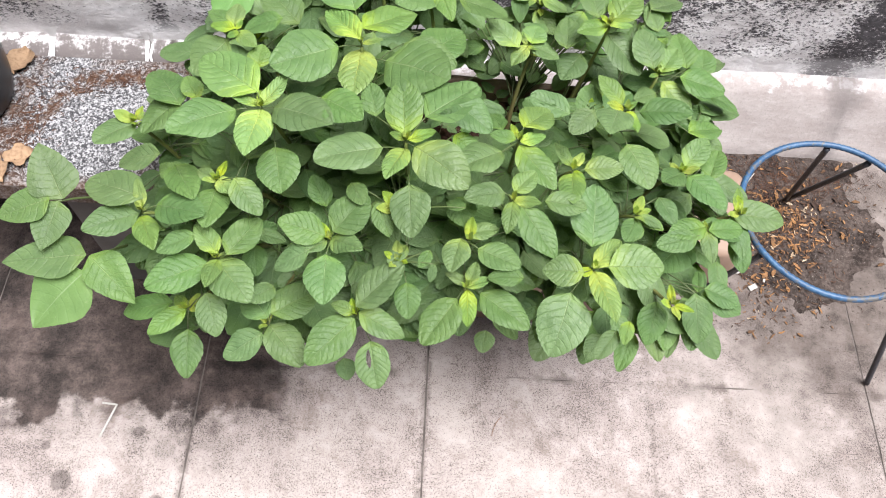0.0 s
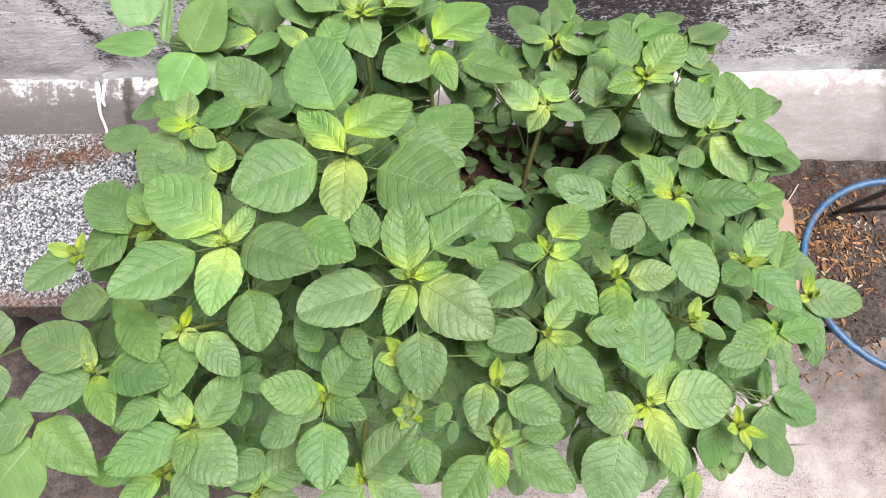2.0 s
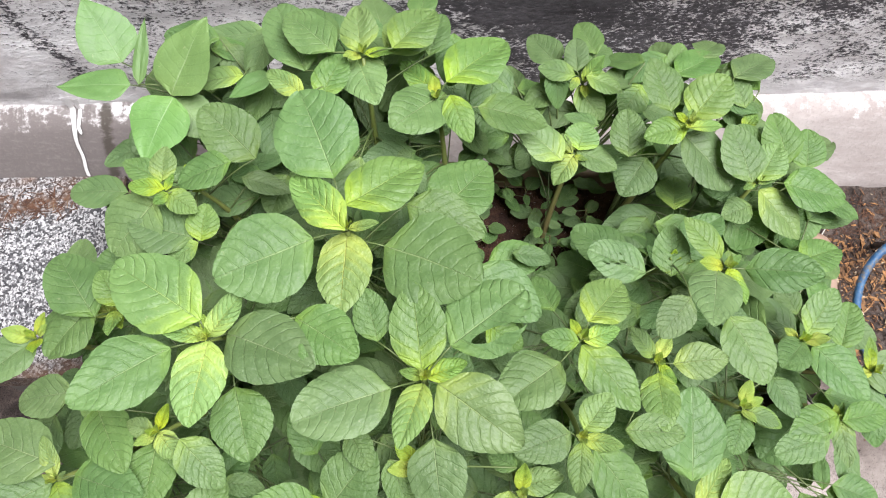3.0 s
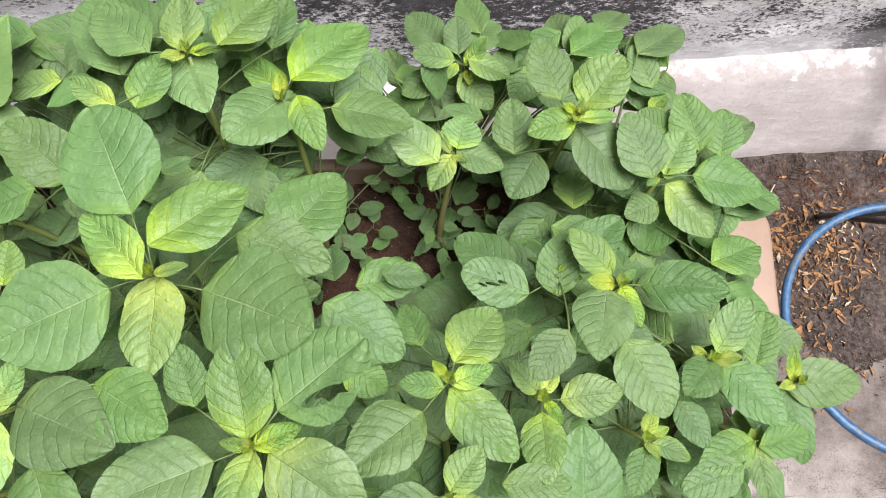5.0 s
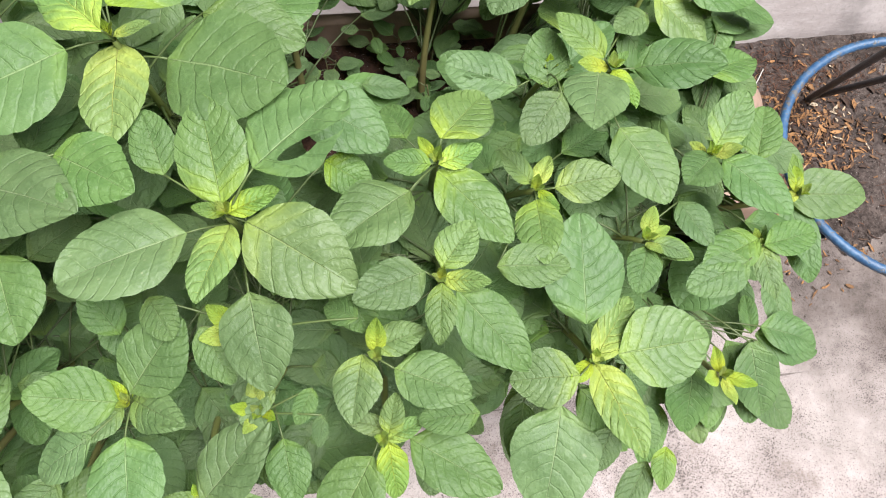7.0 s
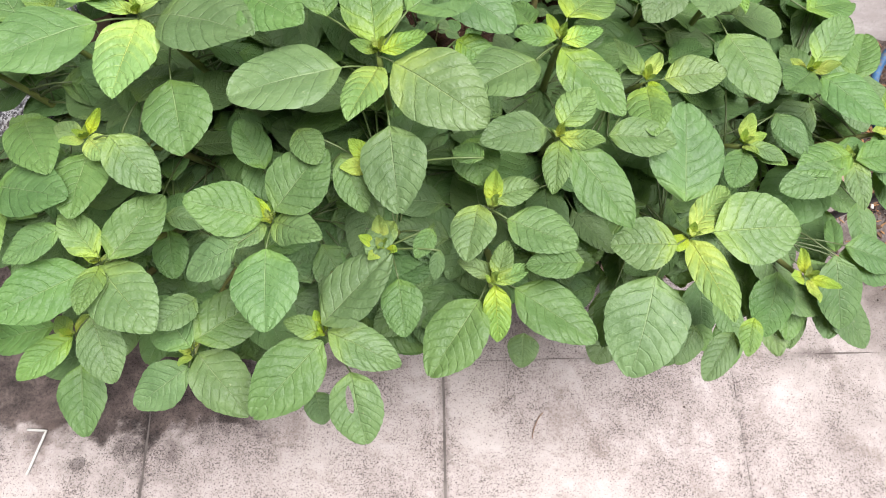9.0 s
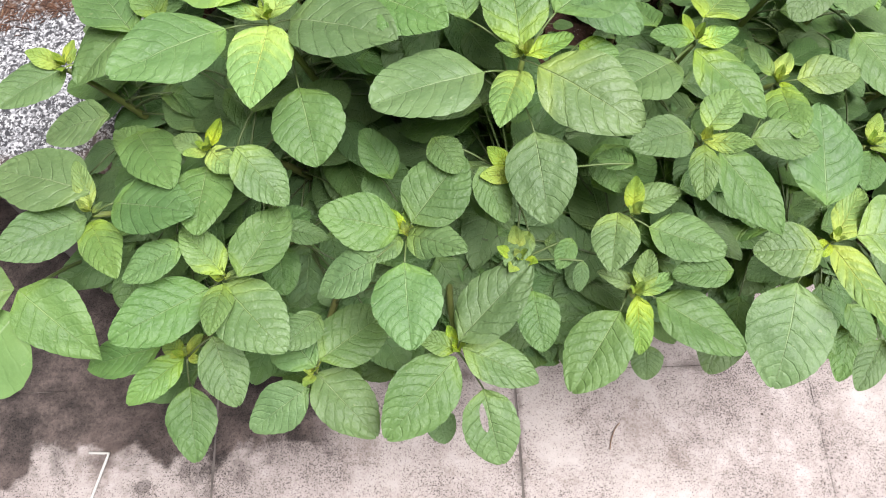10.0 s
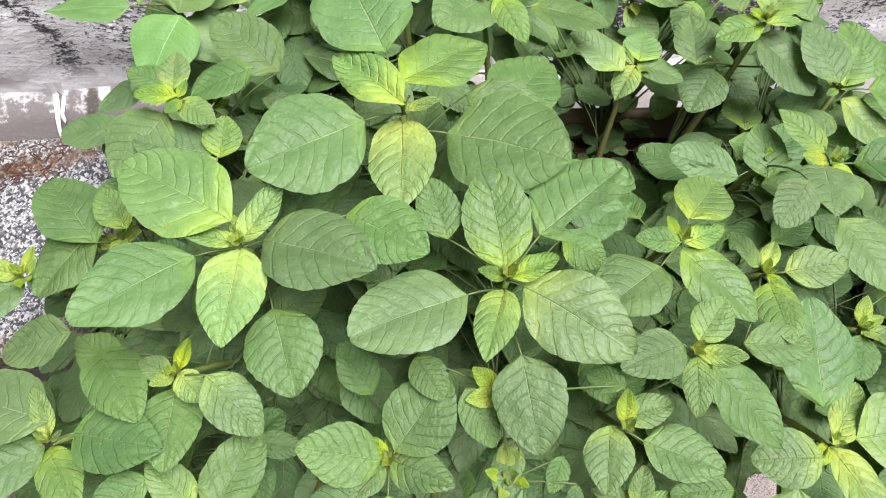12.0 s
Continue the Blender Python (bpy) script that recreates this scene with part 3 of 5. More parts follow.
        for i in range(n):
            for k in range(3):
                a = i * 4 + k
                faces.append((a, a + 4, a + 5, a + 1))
        part("limewash_run", mesh_from("limewash_run", verts, faces), MAT_LIME, skirt, "thick white limewash run")


build_setting()


# ---- terrazzo bench, its litter and the black pot ----
def build_bench():
    bench = thing("garden_bench", (-1.08, 0.82, 0), "speckled black and white granite-chip bench slab with rusty leaf stains", "bench")
    inv = Matrix.Translation((1.08, -0.82, 0))
    bm = box_bm(-1.70, -0.455, 0.682, 0.966, 0.352, 0.400, 0.005, 3)
    bm.transform(inv)
    part("seat_slab", bm, MAT_TERRAZZO, bench)
    for x0, x1 in ((-1.62, -1.48), (-0.66, -0.52)):
        bm = box_bm(x0, x1, 0.71, 0.94, -0.002, 0.352, 0.008, 2)
        bm.transform(inv)
        part("support_block", bm, MAT_UNDER, bench)

    # crumpled dry leaves on the slab and the ground
    def dry_leaf(at, size, turn, seed):
        r = random.Random(seed)
        verts, faces = [], []
        n, m2 = 9, 6
        for i in range(n + 1):
            u = i / n
            w = 0.42 * math.sin(math.pi * min(max(u, 0.03), 0.97)) ** 0.7 * (1 + 0.25 * r.uniform(-1, 1))
            for j in range(m2 + 1):
                v = 2 * j / m2 - 1
                z = 0.20 * abs(v) ** 1.5 + 0.10 * noise.noise(Vector((u * 4, v * 3, seed * 3.0))) + 0.05
                verts.append((u - 0.5, v * w, z))
        for i in range(n):
            for j in range(m2):
                a = i * (m2 + 1) + j
                faces.append((a, a + 1, a + m2 + 2, a + m2 + 1))
        low = min(v[2] for v in verts)
        verts = [(x * size, y * size, (z - low) * size) for x, y, z in verts]
        ob = part("dry_leaf", mesh_from("dry_leaf", verts, faces), MAT_DRY)
        ob.matrix_basis = pose(*at, 0, 0, turn)
        tagged(ob, "curled pale brown dry leaf lying on the bench slab", "dry leaf", "fallen leaves")

    dry_leaf((-0.765, 0.945, 0.400), 0.060, 80, 1)
    dry_leaf((-0.705, 0.735, 0.400), 0.050, 20, 2)
    dry_leaf((-0.735, 0.705, 0.400), 0.055, 130, 3)
    dry_leaf((-0.80, 0.755, 0.400), 0.060, 60, 5)

    # mat of fine dead roots and rotted leaf bits
    rnd = random.Random(12)
    verts, faces = [], []
    for k in range(760):
        f = rnd.random()
        cx = -0.53 - 0.21 * f
        cy = min(0.937 + (cx + 0.521) * 0.277, 0.900 + (cx + 0.655) * 1.85) + rnd.gauss(0, 0.014)
        cx += rnd.gauss(0, 0.012)
        if rnd.random() < 0.55:
            cx, cy = -0.735 + rnd.gauss(0, 0.032), 0.80 + rnd.gauss(0, 0.065)
        if not (-0.9 < cx < -0.5 and 0.70 < cy < 0.955):
            continue
        a = rnd.uniform(0, math.tau)
        ln, w, z = rnd.uniform(0.004, 0.016), rnd.uniform(0.0003, 0.0009), 0.4005 + rnd.random() * 0.0015
        bend = rnd.uniform(-0.5, 0.5)
        base = len(verts)
        for s in range(4):
            q = s / 3 - 0.5
            px = cx + ln * q * math.cos(a + bend * q)
            py = cy + ln * q * math.sin(a + bend * q)
            nx_, ny_ = -math.sin(a), math.cos(a)
            hz = z + 0.004 * (0.25 - q * q) * rnd.random()
            verts += [(px + nx_ * w, py + ny_ * w, hz), (px, py, hz + w * 1.4), (px - nx_ * w, py - ny_ * w, hz)]
        for s in range(3):
            b = base + s * 3
            faces += [(b, b + 1, b + 4, b + 3), (b + 1, b + 2, b + 5, b + 4)]
    ob = part("root_litter", mesh_from("root_litter", verts, faces), MAT_ROOT)
    tagged(ob, "reddish brown dead roots and rotted leaf bits on the bench", "plant litter", kind="stuff")

    # black pot on the slab
    prof = [(0.0, 0.0), (0.088, 0.0), (0.104, 0.012), (0.112, 0.04), (0.124, 0.12), (0.131, 0.185), (0.140, 0.190), (0.142, 0.215), (0.136, 0.220), (0.128, 0.214), (0.120, 0.15), (0.0, 0.14)]
    verts, faces = [], []
    sides = 40
    for i, (r, z) in enumerate(prof):
        for k in range(sides):
            a = math.tau * k / sides
            verts.append((r * math.cos(a), r * math.sin(a), z))
    for i in range(len(prof) - 1):
        for k in range(sides):
            l = (k + 1) % sides
            faces.append((i * sides + k, i * sides + l, (i + 1) * sides + l, (i + 1) * sides + k))
    pot = part("flower_pot", mesh_from("flower_pot", verts, faces), MAT_BLACK)
    pot.matrix_basis = pose(-0.855, 0.850, 0.400)
    tagged(pot, "glossy black plastic flower pot on the bench slab", "flower pot")


build_bench()


# ---- planting trough with its soil ----
TROUGH = (-0.475, 0.44, 0.565, 1.0, 0.385)
CORNERS = ((0.450, 0.965), (-0.455, 1.012), (-0.478, 0.592), (0.440, 0.557))


def trough_outline(inset, r, n=6):
    """The trough's slightly skewed four corners, moved in and rounded."""
    c = Vector((sum(p[0] for p in CORNERS) / 4, sum(p[1] for p in CORNERS) / 4))
    pts = [Vector(p) for p in CORNERS]
    pts = [p + (c - p) * 0 + Vector((-math.copysign(inset, (p - c).x), -math.copysign(inset, (p - c).y))) for p in pts]
    out = []
    for i, p in enumerate(pts):
        a, b = (pts[i - 1] - p).normalized(), (pts[(i + 1) % 4] - p).normalized()
        s, e = p + a * r, p + b * r
        for k in range(n + 1):
            t = k / n
            out.append((1 - t) ** 2 * s + 2 * t * (1 - t) * p + t * t * e)
    return out


def build_trough():
    zt = TROUGH[4]
    o = Vector((0.02, 0.76, 0.0))
    trough = thing("planting_trough", o, "long tan plastic planting trough with rounded corners, full of soil", "planter")
    shell = ((0.095, 0.0, 0.03), (0.090, 0.01, 0.04), (0.008, zt - 0.035, 0.05), (0.007, zt - 0.030, 0.05), (0.001, zt - 0.028, 0.055), (0.0, zt - 0.005, 0.055), (0.003, zt, 0.053), (0.013, zt + 0.001, 0.045),
             (0.016, zt - 0.004, 0.042), (0.018, zt - 0.05, 0.042), (0.06, 0.22, 0.035), (0.07, 0.20, 0.03))
    rings = [[(p.x - o.x, p.y - o.y, z) for p in trough_outline(inset, r)] for inset, z, r in shell]
    n = len(rings[0])

    def skin(lo, hi, cap):
        verts = [p for ring in rings[lo:hi] for p in ring]
        faces = [(i * n + k, i * n + (k + 1) % n, (i + 1) * n + (k + 1) % n, (i + 1) * n + k) for i in range(hi - lo - 1) for k in range(n)]
        if cap:
            faces.append(tuple(range(n - 1, -1, -1)))
        return mesh_from("tub", verts, faces)

    tub = part("tub", skin(0, 4, True), MAT_CLAY, trough)
    part("rim", skin(3, 9, False), MAT_CLAY, trough)
    part("inner_wall", skin(8, 12, False), MAT_CLAY, trough)

    # soil surface, lumpy, out to the inner wall
    edge = trough_outline(0.017, 0.042, 10)
    c = Vector((0.02, 0.76))
    verts, faces = [], []
    rows = 34
    for j in range(rows + 1):
        for p in edge:
            q = c.lerp(p, j / rows)
            verts.append((q.x, q.y, 0.338 + 0.007 * noise.noise(Vector((q.x * 9, q.y * 9, 0))) + 0.004 * noise.noise(Vector((q.x * 34, q.y * 34, 4)))))
    k = len(edge)
    for j in range(rows):
        for i in range(k):
            faces.append((j * k + i, (j + 1) * k + i, (j + 1) * k + (i + 1) % k, j * k + (i + 1) % k))
    soil = part("soil", mesh_from("soil", verts, faces), MAT_SOIL)
    tagged(soil, "damp reddish brown soil filling the trough", "soil", kind="stuff")


build_trough()


def build_block():
    """The smooth tan block on the ground at the trough's end."""
    prof = ((0.012, 0.0, 0.03), (0.004, 0.012, 0.035), (0.0, 0.03, 0.035), (0.0, 0.145, 0.035), (0.004, 0.156, 0.035), (0.013, 0.162, 0.03), (0.05, 0.163, 0.02))
    pts = (Vector((0.655, 0.965)), Vector((0.485, 0.972)), Vector((0.478, 0.760)), Vector((0.630, 0.752)))
    c = sum(pts, Vector((0, 0))) / 4
    verts, n = [], 7
    for inset, z, r in prof:
        for i, p in enumerate(pts):
            q = [w + (c - w).normalized() * inset * 1.4 for w in pts]
            a, b = (q[i - 1] - q[i]).normalized(), (q[(i + 1) % 4] - q[i]).normalized()
            s, e = q[i] + a * r, q[i] + b * r
            for k in range(n):
                t = k / (n - 1)
                v = (1 - t) ** 2 * s + 2 * t * (1 - t) * q[i] + t * t * e
                verts.append((v.x, v.y, z))
    m = 4 * n
    faces = [(j * m + k, j * m + (k + 1) % m, (j + 1) * m + (k + 1) % m, (j + 1) * m + k) for j in range(len(prof) - 1) for k in range(m)]
    faces += [tuple(range(m - 1, -1, -1)), tuple(range((len(prof) - 1) * m, len(prof) * m))]
    ob = part("clay_block", mesh_from("clay_block", verts, faces), MAT_CLAY)
    tagged(ob, "smooth tan clay block with rounded corners beside the trough", "block")


build_block()


# ---- leaves and plants ----
OUTLINE_U = (0.0, 0.03, 0.07, 0.13, 0.22, 0.34, 0.48, 0.62, 0.75, 0.86, 0.94, 0.985, 1.0)
OUTLINES = {
    "ovate": (0.02, 0.11, 0.205, 0.315, 0.428, 0.495, 0.495, 0.440, 0.345, 0.240, 0.145, 0.078, 0.02),
    "round": (0.02, 0.115, 0.21, 0.315, 0.420, 0.485, 0.500, 0.470, 0.400, 0.305, 0.205, 0.105, 0.03),
    "young": (0.02, 0.11, 0.20, 0.300, 0.405, 0.480, 0.500, 0.460, 0.375, 0.260, 0.155, 0.075, 0.015),
    "bean": (0.03, 0.165, 0.285, 0.395, 0.472, 0.50, 0.465, 0.380, 0.275, 0.165, 0.075, 0.022, 0.0),
}


def rounded(outline):
    """The outline's half widths, as a smooth curve through the given ones."""
    u = np.linspace(0, 1, 401)
    w = np.interp(np.sqrt(u), np.sqrt(OUTLINE_U), outline)
    pad = np.concatenate((-w[30:0:-1] + 2 * w[0], w, 2 * w[-1] - w[-2:-32:-1]))
    bell = np.exp(-np.linspace(-2, 2, 61) ** 2)
    smooth = np.convolve(pad, bell / bell.sum(), "same")[30:-30]
    near_end = np.minimum(1.0, np.minimum(u, 1 - u) / 0.08)
    return u, w + (smooth - w) * near_end


def leaf_shape(seed, kind, along, across, holes=()):
    """A unit leaf: foot at the origin, tip at x = 1, half width 0.5, upper side up. Rows of the mesh run along the side veins."""
    r = random.Random(seed)
    mixed = r.uniform(0.0, 1.0)
    a, b = {"b": ("bean", "bean"), "y": ("young", "ovate"), "l": ("young", "ovate")}.get(kind, ("ovate", "round"))
    if kind == "y":
        mixed *= 0.5
    outline = [p + (q - p) * mixed for p, q in zip(OUTLINES[a], OUTLINES[b])]
    fine_u, fine_w = rounded(outline)
    lean = r.uniform(-0.05, 0.05)
    wave = {"y": 0.022, "l": 0.020, "b": 0.012}.get(kind, 0.019) * r.uniform(0.5, 1.3)
    fold = {"y": 0.34, "l": 0.27, "b": 0.10}.get(kind, 0.20) * r.uniform(0.6, 1.4)
    droop = r.uniform(0.05, 0.22)
    press = {"y": 0.0115, "l": 0.0078, "b": 0.002}.get(kind, 0.0054) * r.uniform(0.8, 1.25)
    bend = r.uniform(-0.05, 0.05)
    twist = r.uniform(-0.16, 0.16)
    swing = 0.78 if kind != "b" else 0.5
    ph = r.uniform(0, 6)
    verts, uvs = [], []

    def outward(u, v):
        """Push a point that lies in an eaten hole out to the hole's rim."""
        for hu, hv, hl, hw, ha in holes:
            c, q = math.cos(ha), math.sin(ha)
            p, t = ((u - hu) * c + (v - hv) * q) / hl, (-(u - hu) * q + (v - hv) * c) / hw
            f = math.hypot(p, t)
            if 0.3 < f < 1.0:
                p, t = p / f * hl, t / f * hw
                return hu + p * c - t * q, min(max(hv + p * q + t * c, -1), 1)
        return u, v

    for i in range(along + 1):
        for j in range(across + 1):
            row, v = outward(i / along, 2 * j / across - 1)
            row = min(max(row, 0.0), 1.0)
            s = abs(v)
            u = row + swing * s ** 1.25 * (1 - row) * row ** 0.6
            w = float(np.interp(u, fine_u, fine_w))
            phase = VEINS * row + (0.5 if v > 0 else 0.0)
            rip = abs(math.sin(math.pi * phase))
            edge = 1 + (0.030 * (rip - 0.6) + 0.022 * math.sin(11 * u + ph + 3 * v)) * s ** 3 + lean * math.copysign(1, v)
            y = v * w * edge
            x = u - (0.014 * (1 - s) * max(0.0, u - 0.93) / 0.07 if kind != "b" else 0.0)
            calm = min(1.0, 5 * s) * min(1.0, 2.5 * (1 - s) + 0.25) * min(1.0, 6 * (1 - row) + 0.1)
            z = press * (rip - 0.5) * calm * (0.75 + 0.5 * noise.noise(Vector((u * 3, v * 2, seed * 1.7))))
            away = abs(y)
            z += fold * away * (1 - away / 0.55)
            z += droop * u * (1 - u)
            z += wave * s * s * math.sin(10 * u + ph * 2 + (1.7 if v > 0 else 0))
            z += 0.020 * noise.noise(Vector((u * 3.5 + seed, v * 2.5, seed * 0.7)))
            z += twist * y * u
            verts.append((x, y + bend * u * (u - 1), z))
            uvs.append((row, 0.5 + v / 2))
    faces = []
    for i in range(along):
        for j in range(across):
            cu, cv = (i + 0.5) / along, 2 * (j + 0.5) / across - 1
            if any(((cu - hu) * math.cos(ha) + (cv - hv) * math.sin(ha)) ** 2 / hl ** 2 + (-(cu - hu) * math.sin(ha) + (cv - hv) * math.cos(ha)) ** 2 / hw ** 2 < 1 for hu, hv, hl, hw, ha in holes):
                continue
            q = i * (across + 1) + j
            faces.append((q, q + across + 1, q + across + 2, q + 1))
    return mesh_from("leaf", verts, faces, uvs)


LEAF_MATS = {"m": MAT_LEAF, "l": MAT_LIGHT, "y": MAT_YOUNG, "t": MAT_TIP, "b": MAT_BEAN, "e": MAT_LEAF, "f": MAT_LEAF, "h": MAT_LEAF, "g": MAT_LEAF, "s": MAT_LEAF}
LEAF_MESHES = {}


def leaf_library():
    for kind, count, along, across in (("m", 14, 56, 22), ("l", 9, 56, 22), ("y", 9, 48, 18), ("t", 9, 24, 12), ("b", 5, 30, 14), ("e", 4, 30, 14), ("f", 8, 24, 10)):
        LEAF_MESHES[kind] = []
        for k in range(count):
            me = leaf_shape(100 * ord(kind) + k, {"f": "m", "e": "b", "t": "y"}.get(kind, kind), along, across)
            me.materials.append(LEAF_MATS[kind])
            LEAF_MESHES[kind].append(me)
    # leaves that insects have eaten into
    for kind, holes in (("h", ((0.30, -0.42, 0.15, 0.20, 0.5), (0.52, -0.78, 0.10, 0.34, 0.3))), ("g", ((0.50, 0.16, 0.12, 0.06, 0.7), (0.60, 0.36, 0.07, 0.06, 0.2), (0.40, -0.06, 0.07, 0.05, 0.5), (0.42, -0.34, 0.03, 0.04, 0.0))),
                        ("s", ((0.32, -0.22, 0.19, 0.12, 0.25),))):
        me = leaf_shape(ord(kind), "m", 110, 72, holes)
        me.materials.append(MAT_LEAF)
        LEAF_MESHES[kind] = [me]


leaf_library()
LEAF_RND = random.Random(77)


def put_leaf(plant, base, az, el, length, ratio, kind, roll=None):
    me = LEAF_RND.choice(LEAF_MESHES[kind])
    ob = part("leaf", me, None, plant)
    if roll is None:
        roll = LEAF_RND.uniform(-9, 9)
    turn = Euler((radians(roll), radians(-el), radians(az)), "XYZ").to_matrix().to_4x4()
    local = Vector(base) - plant.matrix_basis.translation
    ob.matrix_basis = Matrix.Translation(local) @ turn @ Matrix.Diagonal((length, length * ratio * 0.94, length, 1))
    return ob


def put_tube(name, plant, points, radii, material, sides=6):
    o = plant.matrix_basis.translation
    return part(name, tube_mesh(name, [Vector(p) - o for p in points], radii, sides), material, plant)


CANOPY = []
SHOOTS = []
AMARANTH, BEAN = "amaranth", "bean"


def shoot(x, y, z, sort, leaves):
    """Note a plant: its growing tip, its sort, and its chief leaves (foot x y z, heading, rise, length, width ratio, age)."""
    SHOOTS.append((Vector((x, y, z)), sort, leaves))
    for bx, by, bz, az, el, ln, wr, kind in leaves:
        c, s = math.cos(radians(az)) * math.cos(radians(el)), math.sin(radians(az)) * math.cos(radians(el))
        for f in (0.15, 0.5, 0.85):
            CANOPY.append((bx + c * ln * f, by + s * ln * f, bz + math.sin(radians(el)) * ln * f))


shoot(-0.111, 0.739, 0.712, AMARANTH, [
    (-0.122, 0.782, 0.730, 111, 4, 0.098, 0.87, "m"),
    (-0.110, 0.729, 0.733, 130, -10, 0.080, 0.53, "y"),
    (-0.111, 0.758, 0.724, 37, -13, 0.090, 0.72, "l"),
    (-0.112, 0.743, 0.698, -94, -2, 0.081, 0.71, "y"),
    (-0.141, 0.728, 0.717, -158, -2, 0.094, 0.96, "m"),
    (-0.078, 0.729, 0.694, -27, 11, 0.101, 0.95, "m"),
    (-0.029, 0.776, 0.659, 50, -15, 0.093, 0.76, "m"),
    (-0.057, 0.782, 0.673, -21, -8, 0.083, 0.71, "m"),
    (-0.107, 0.737, 0.714, 9, 14, 0.027, 0.42, "y"),
    (-0.132, 0.858, 0.640, 36, -14, 0.030, 0.76, "m"),
    (-0.247, 0.864, 0.580, -14, -14, 0.058, 0.55, "m"),
])
shoot(-0.237, 0.647, 0.682, AMARANTH, [
    (-0.241, 0.659, 0.698, 146, -2, 0.103, 0.74, "l"),
    (-0.269, 0.638, 0.686, -145, 10, 0.094, 0.74, "m"),
    (-0.240, 0.645, 0.669, -96, 10, 0.079, 0.66, "y"),
    (-0.234, 0.649, 0.692, 48, 15, 0.050, 0.52, "y"),
    (-0.222, 0.653, 0.676, -26, 13, 0.096, 0.77, "m"),
    (-0.219, 0.610, 0.646, -77, -9, 0.069, 0.92, "m"),
    (-0.158, 0.662, 0.691, -35, 6, 0.071, 0.82, "m"),
    (-0.239, 0.648, 0.687, 175, 14, 0.042, 0.48, "y"),
])
shoot(-0.335, 0.977, 0.597, BEAN, [
    (-0.328, 0.959, 0.603, 61, 24, 0.098, 0.85, "b"),
    (-0.327, 0.958, 0.601, -116, -20, 0.083, 0.95, "b"),
    (-0.382, 0.981, 0.593, 180, -1, 0.087, 0.62, "b"),
    (-0.327, 0.963, 0.591, -50, -20, 0.062, 0.95, "b"),
    (-0.394, 1.010, 0.597, 123, 24, 0.086, 0.85, "b"),
    (-0.371, 0.979, 0.596, 82, 24, 0.079, 0.26, "b"),
    (-0.217, 0.987, 0.599, -156, -12, 0.056, 0.60, "b"),
])
shoot(-0.532, 0.562, 0.560, BEAN, [
    (-0.525, 0.565, 0.558, 120, 24, 0.087, 0.85, "e"),
    (-0.540, 0.561, 0.564, -159, -10, 0.079, 0.75, "e"),
    (-0.530, 0.561, 0.558, -104, -20, 0.074, 0.80, "e"),
])
shoot(-0.486, 0.488, 0.520, BEAN, [
    (-0.489, 0.497, 0.520, -173, -4, 0.118, 0.60, "e"),
    (-0.490, 0.476, 0.510, -131, -20, 0.104, 1.08, "b"),
    (-0.479, 0.492, 0.530, -40, -20, 0.093, 0.70, "e"),
])
shoot(-0.247, 1.059, 0.560, AMARANTH, [
    (-0.249, 0.987, 0.600, -179, -14, 0.065, 0.65, "l"),
    (-0.239, 1.086, 0.550, 175, -14, 0.089, 0.46, "m"),
    (-0.253, 1.103, 0.530, -101, -14, 0.053, 0.55, "m"),
])
shoot(-0.043, 0.608, 0.679, AMARANTH, [
    (-0.045, 0.613, 0.684, 96, 15, 0.080, 0.71, "l"),
    (-0.073, 0.600, 0.672, -161, 3, 0.092, 0.78, "m"),
    (-0.031, 0.603, 0.673, -38, -3, 0.093, 0.76, "l"),
    (-0.036, 0.558, 0.651, -84, -17, 0.072, 0.82, "m"),
    (-0.044, 0.606, 0.663, -110, 15, 0.067, 0.52, "y"),
    (-0.019, 0.630, 0.701, 35, 8, 0.084, 0.96, "h"),
    (-0.084, 0.640, 0.685, 105, 13, 0.050, 0.72, "m"),
    (-0.040, 0.607, 0.683, 18, 5, 0.038, 0.57, "y"),
    (-0.044, 0.608, 0.683, 169, 14, 0.022, 0.53, "y"),
    (0.008, 0.729, 0.630, -36, -14, 0.084, 0.76, "m"),
    (0.021, 0.680, 0.600, -33, -14, 0.045, 0.87, "l"),
    (0.020, 0.547, 0.580, 35, -14, 0.073, 0.87, "m"),
])
shoot(-0.047, 0.538, 0.619, AMARANTH, [
    (-0.037, 0.508, 0.577, -123, 8, 0.041, 0.65, "l"),
    (-0.114, 0.569, 0.631, -61, 4, 0.040, 0.76, "m"),
    (-0.077, 0.544, 0.626, -66, -21, 0.049, 0.65, "m"),
    (0.039, 0.532, 0.642, 147, -23, 0.031, 0.76, "m"),
])
shoot(0.111, 0.654, 0.630, AMARANTH, [
    (0.116, 0.666, 0.645, 47, -18, 0.066, 0.82, "l"),
    (0.106, 0.647, 0.642, 171, 0, 0.037, 0.65, "l"),
    (0.087, 0.629, 0.637, -145, 9, 0.079, 0.76, "m"),
    (0.111, 0.648, 0.626, -50, -8, 0.082, 0.63, "l"),
    (0.084, 0.627, 0.631, -158, 13, 0.066, 0.78, "m"),
    (0.090, 0.690, 0.605, 108, -24, 0.052, 0.65, "m"),
    (0.112, 0.650, 0.633, 19, -1, 0.039, 0.58, "y"),
    (0.029, 0.575, 0.600, -73, -14, 0.044, 1.04, "m"),
    (0.030, 0.766, 0.550, 12, -14, 0.071, 0.68, "m"),
    (0.002, 0.795, 0.480, 95, -14, 0.043, 0.98, "m"),
    (0.057, 0.774, 0.560, -10, -14, 0.045, 0.55, "m"),
])
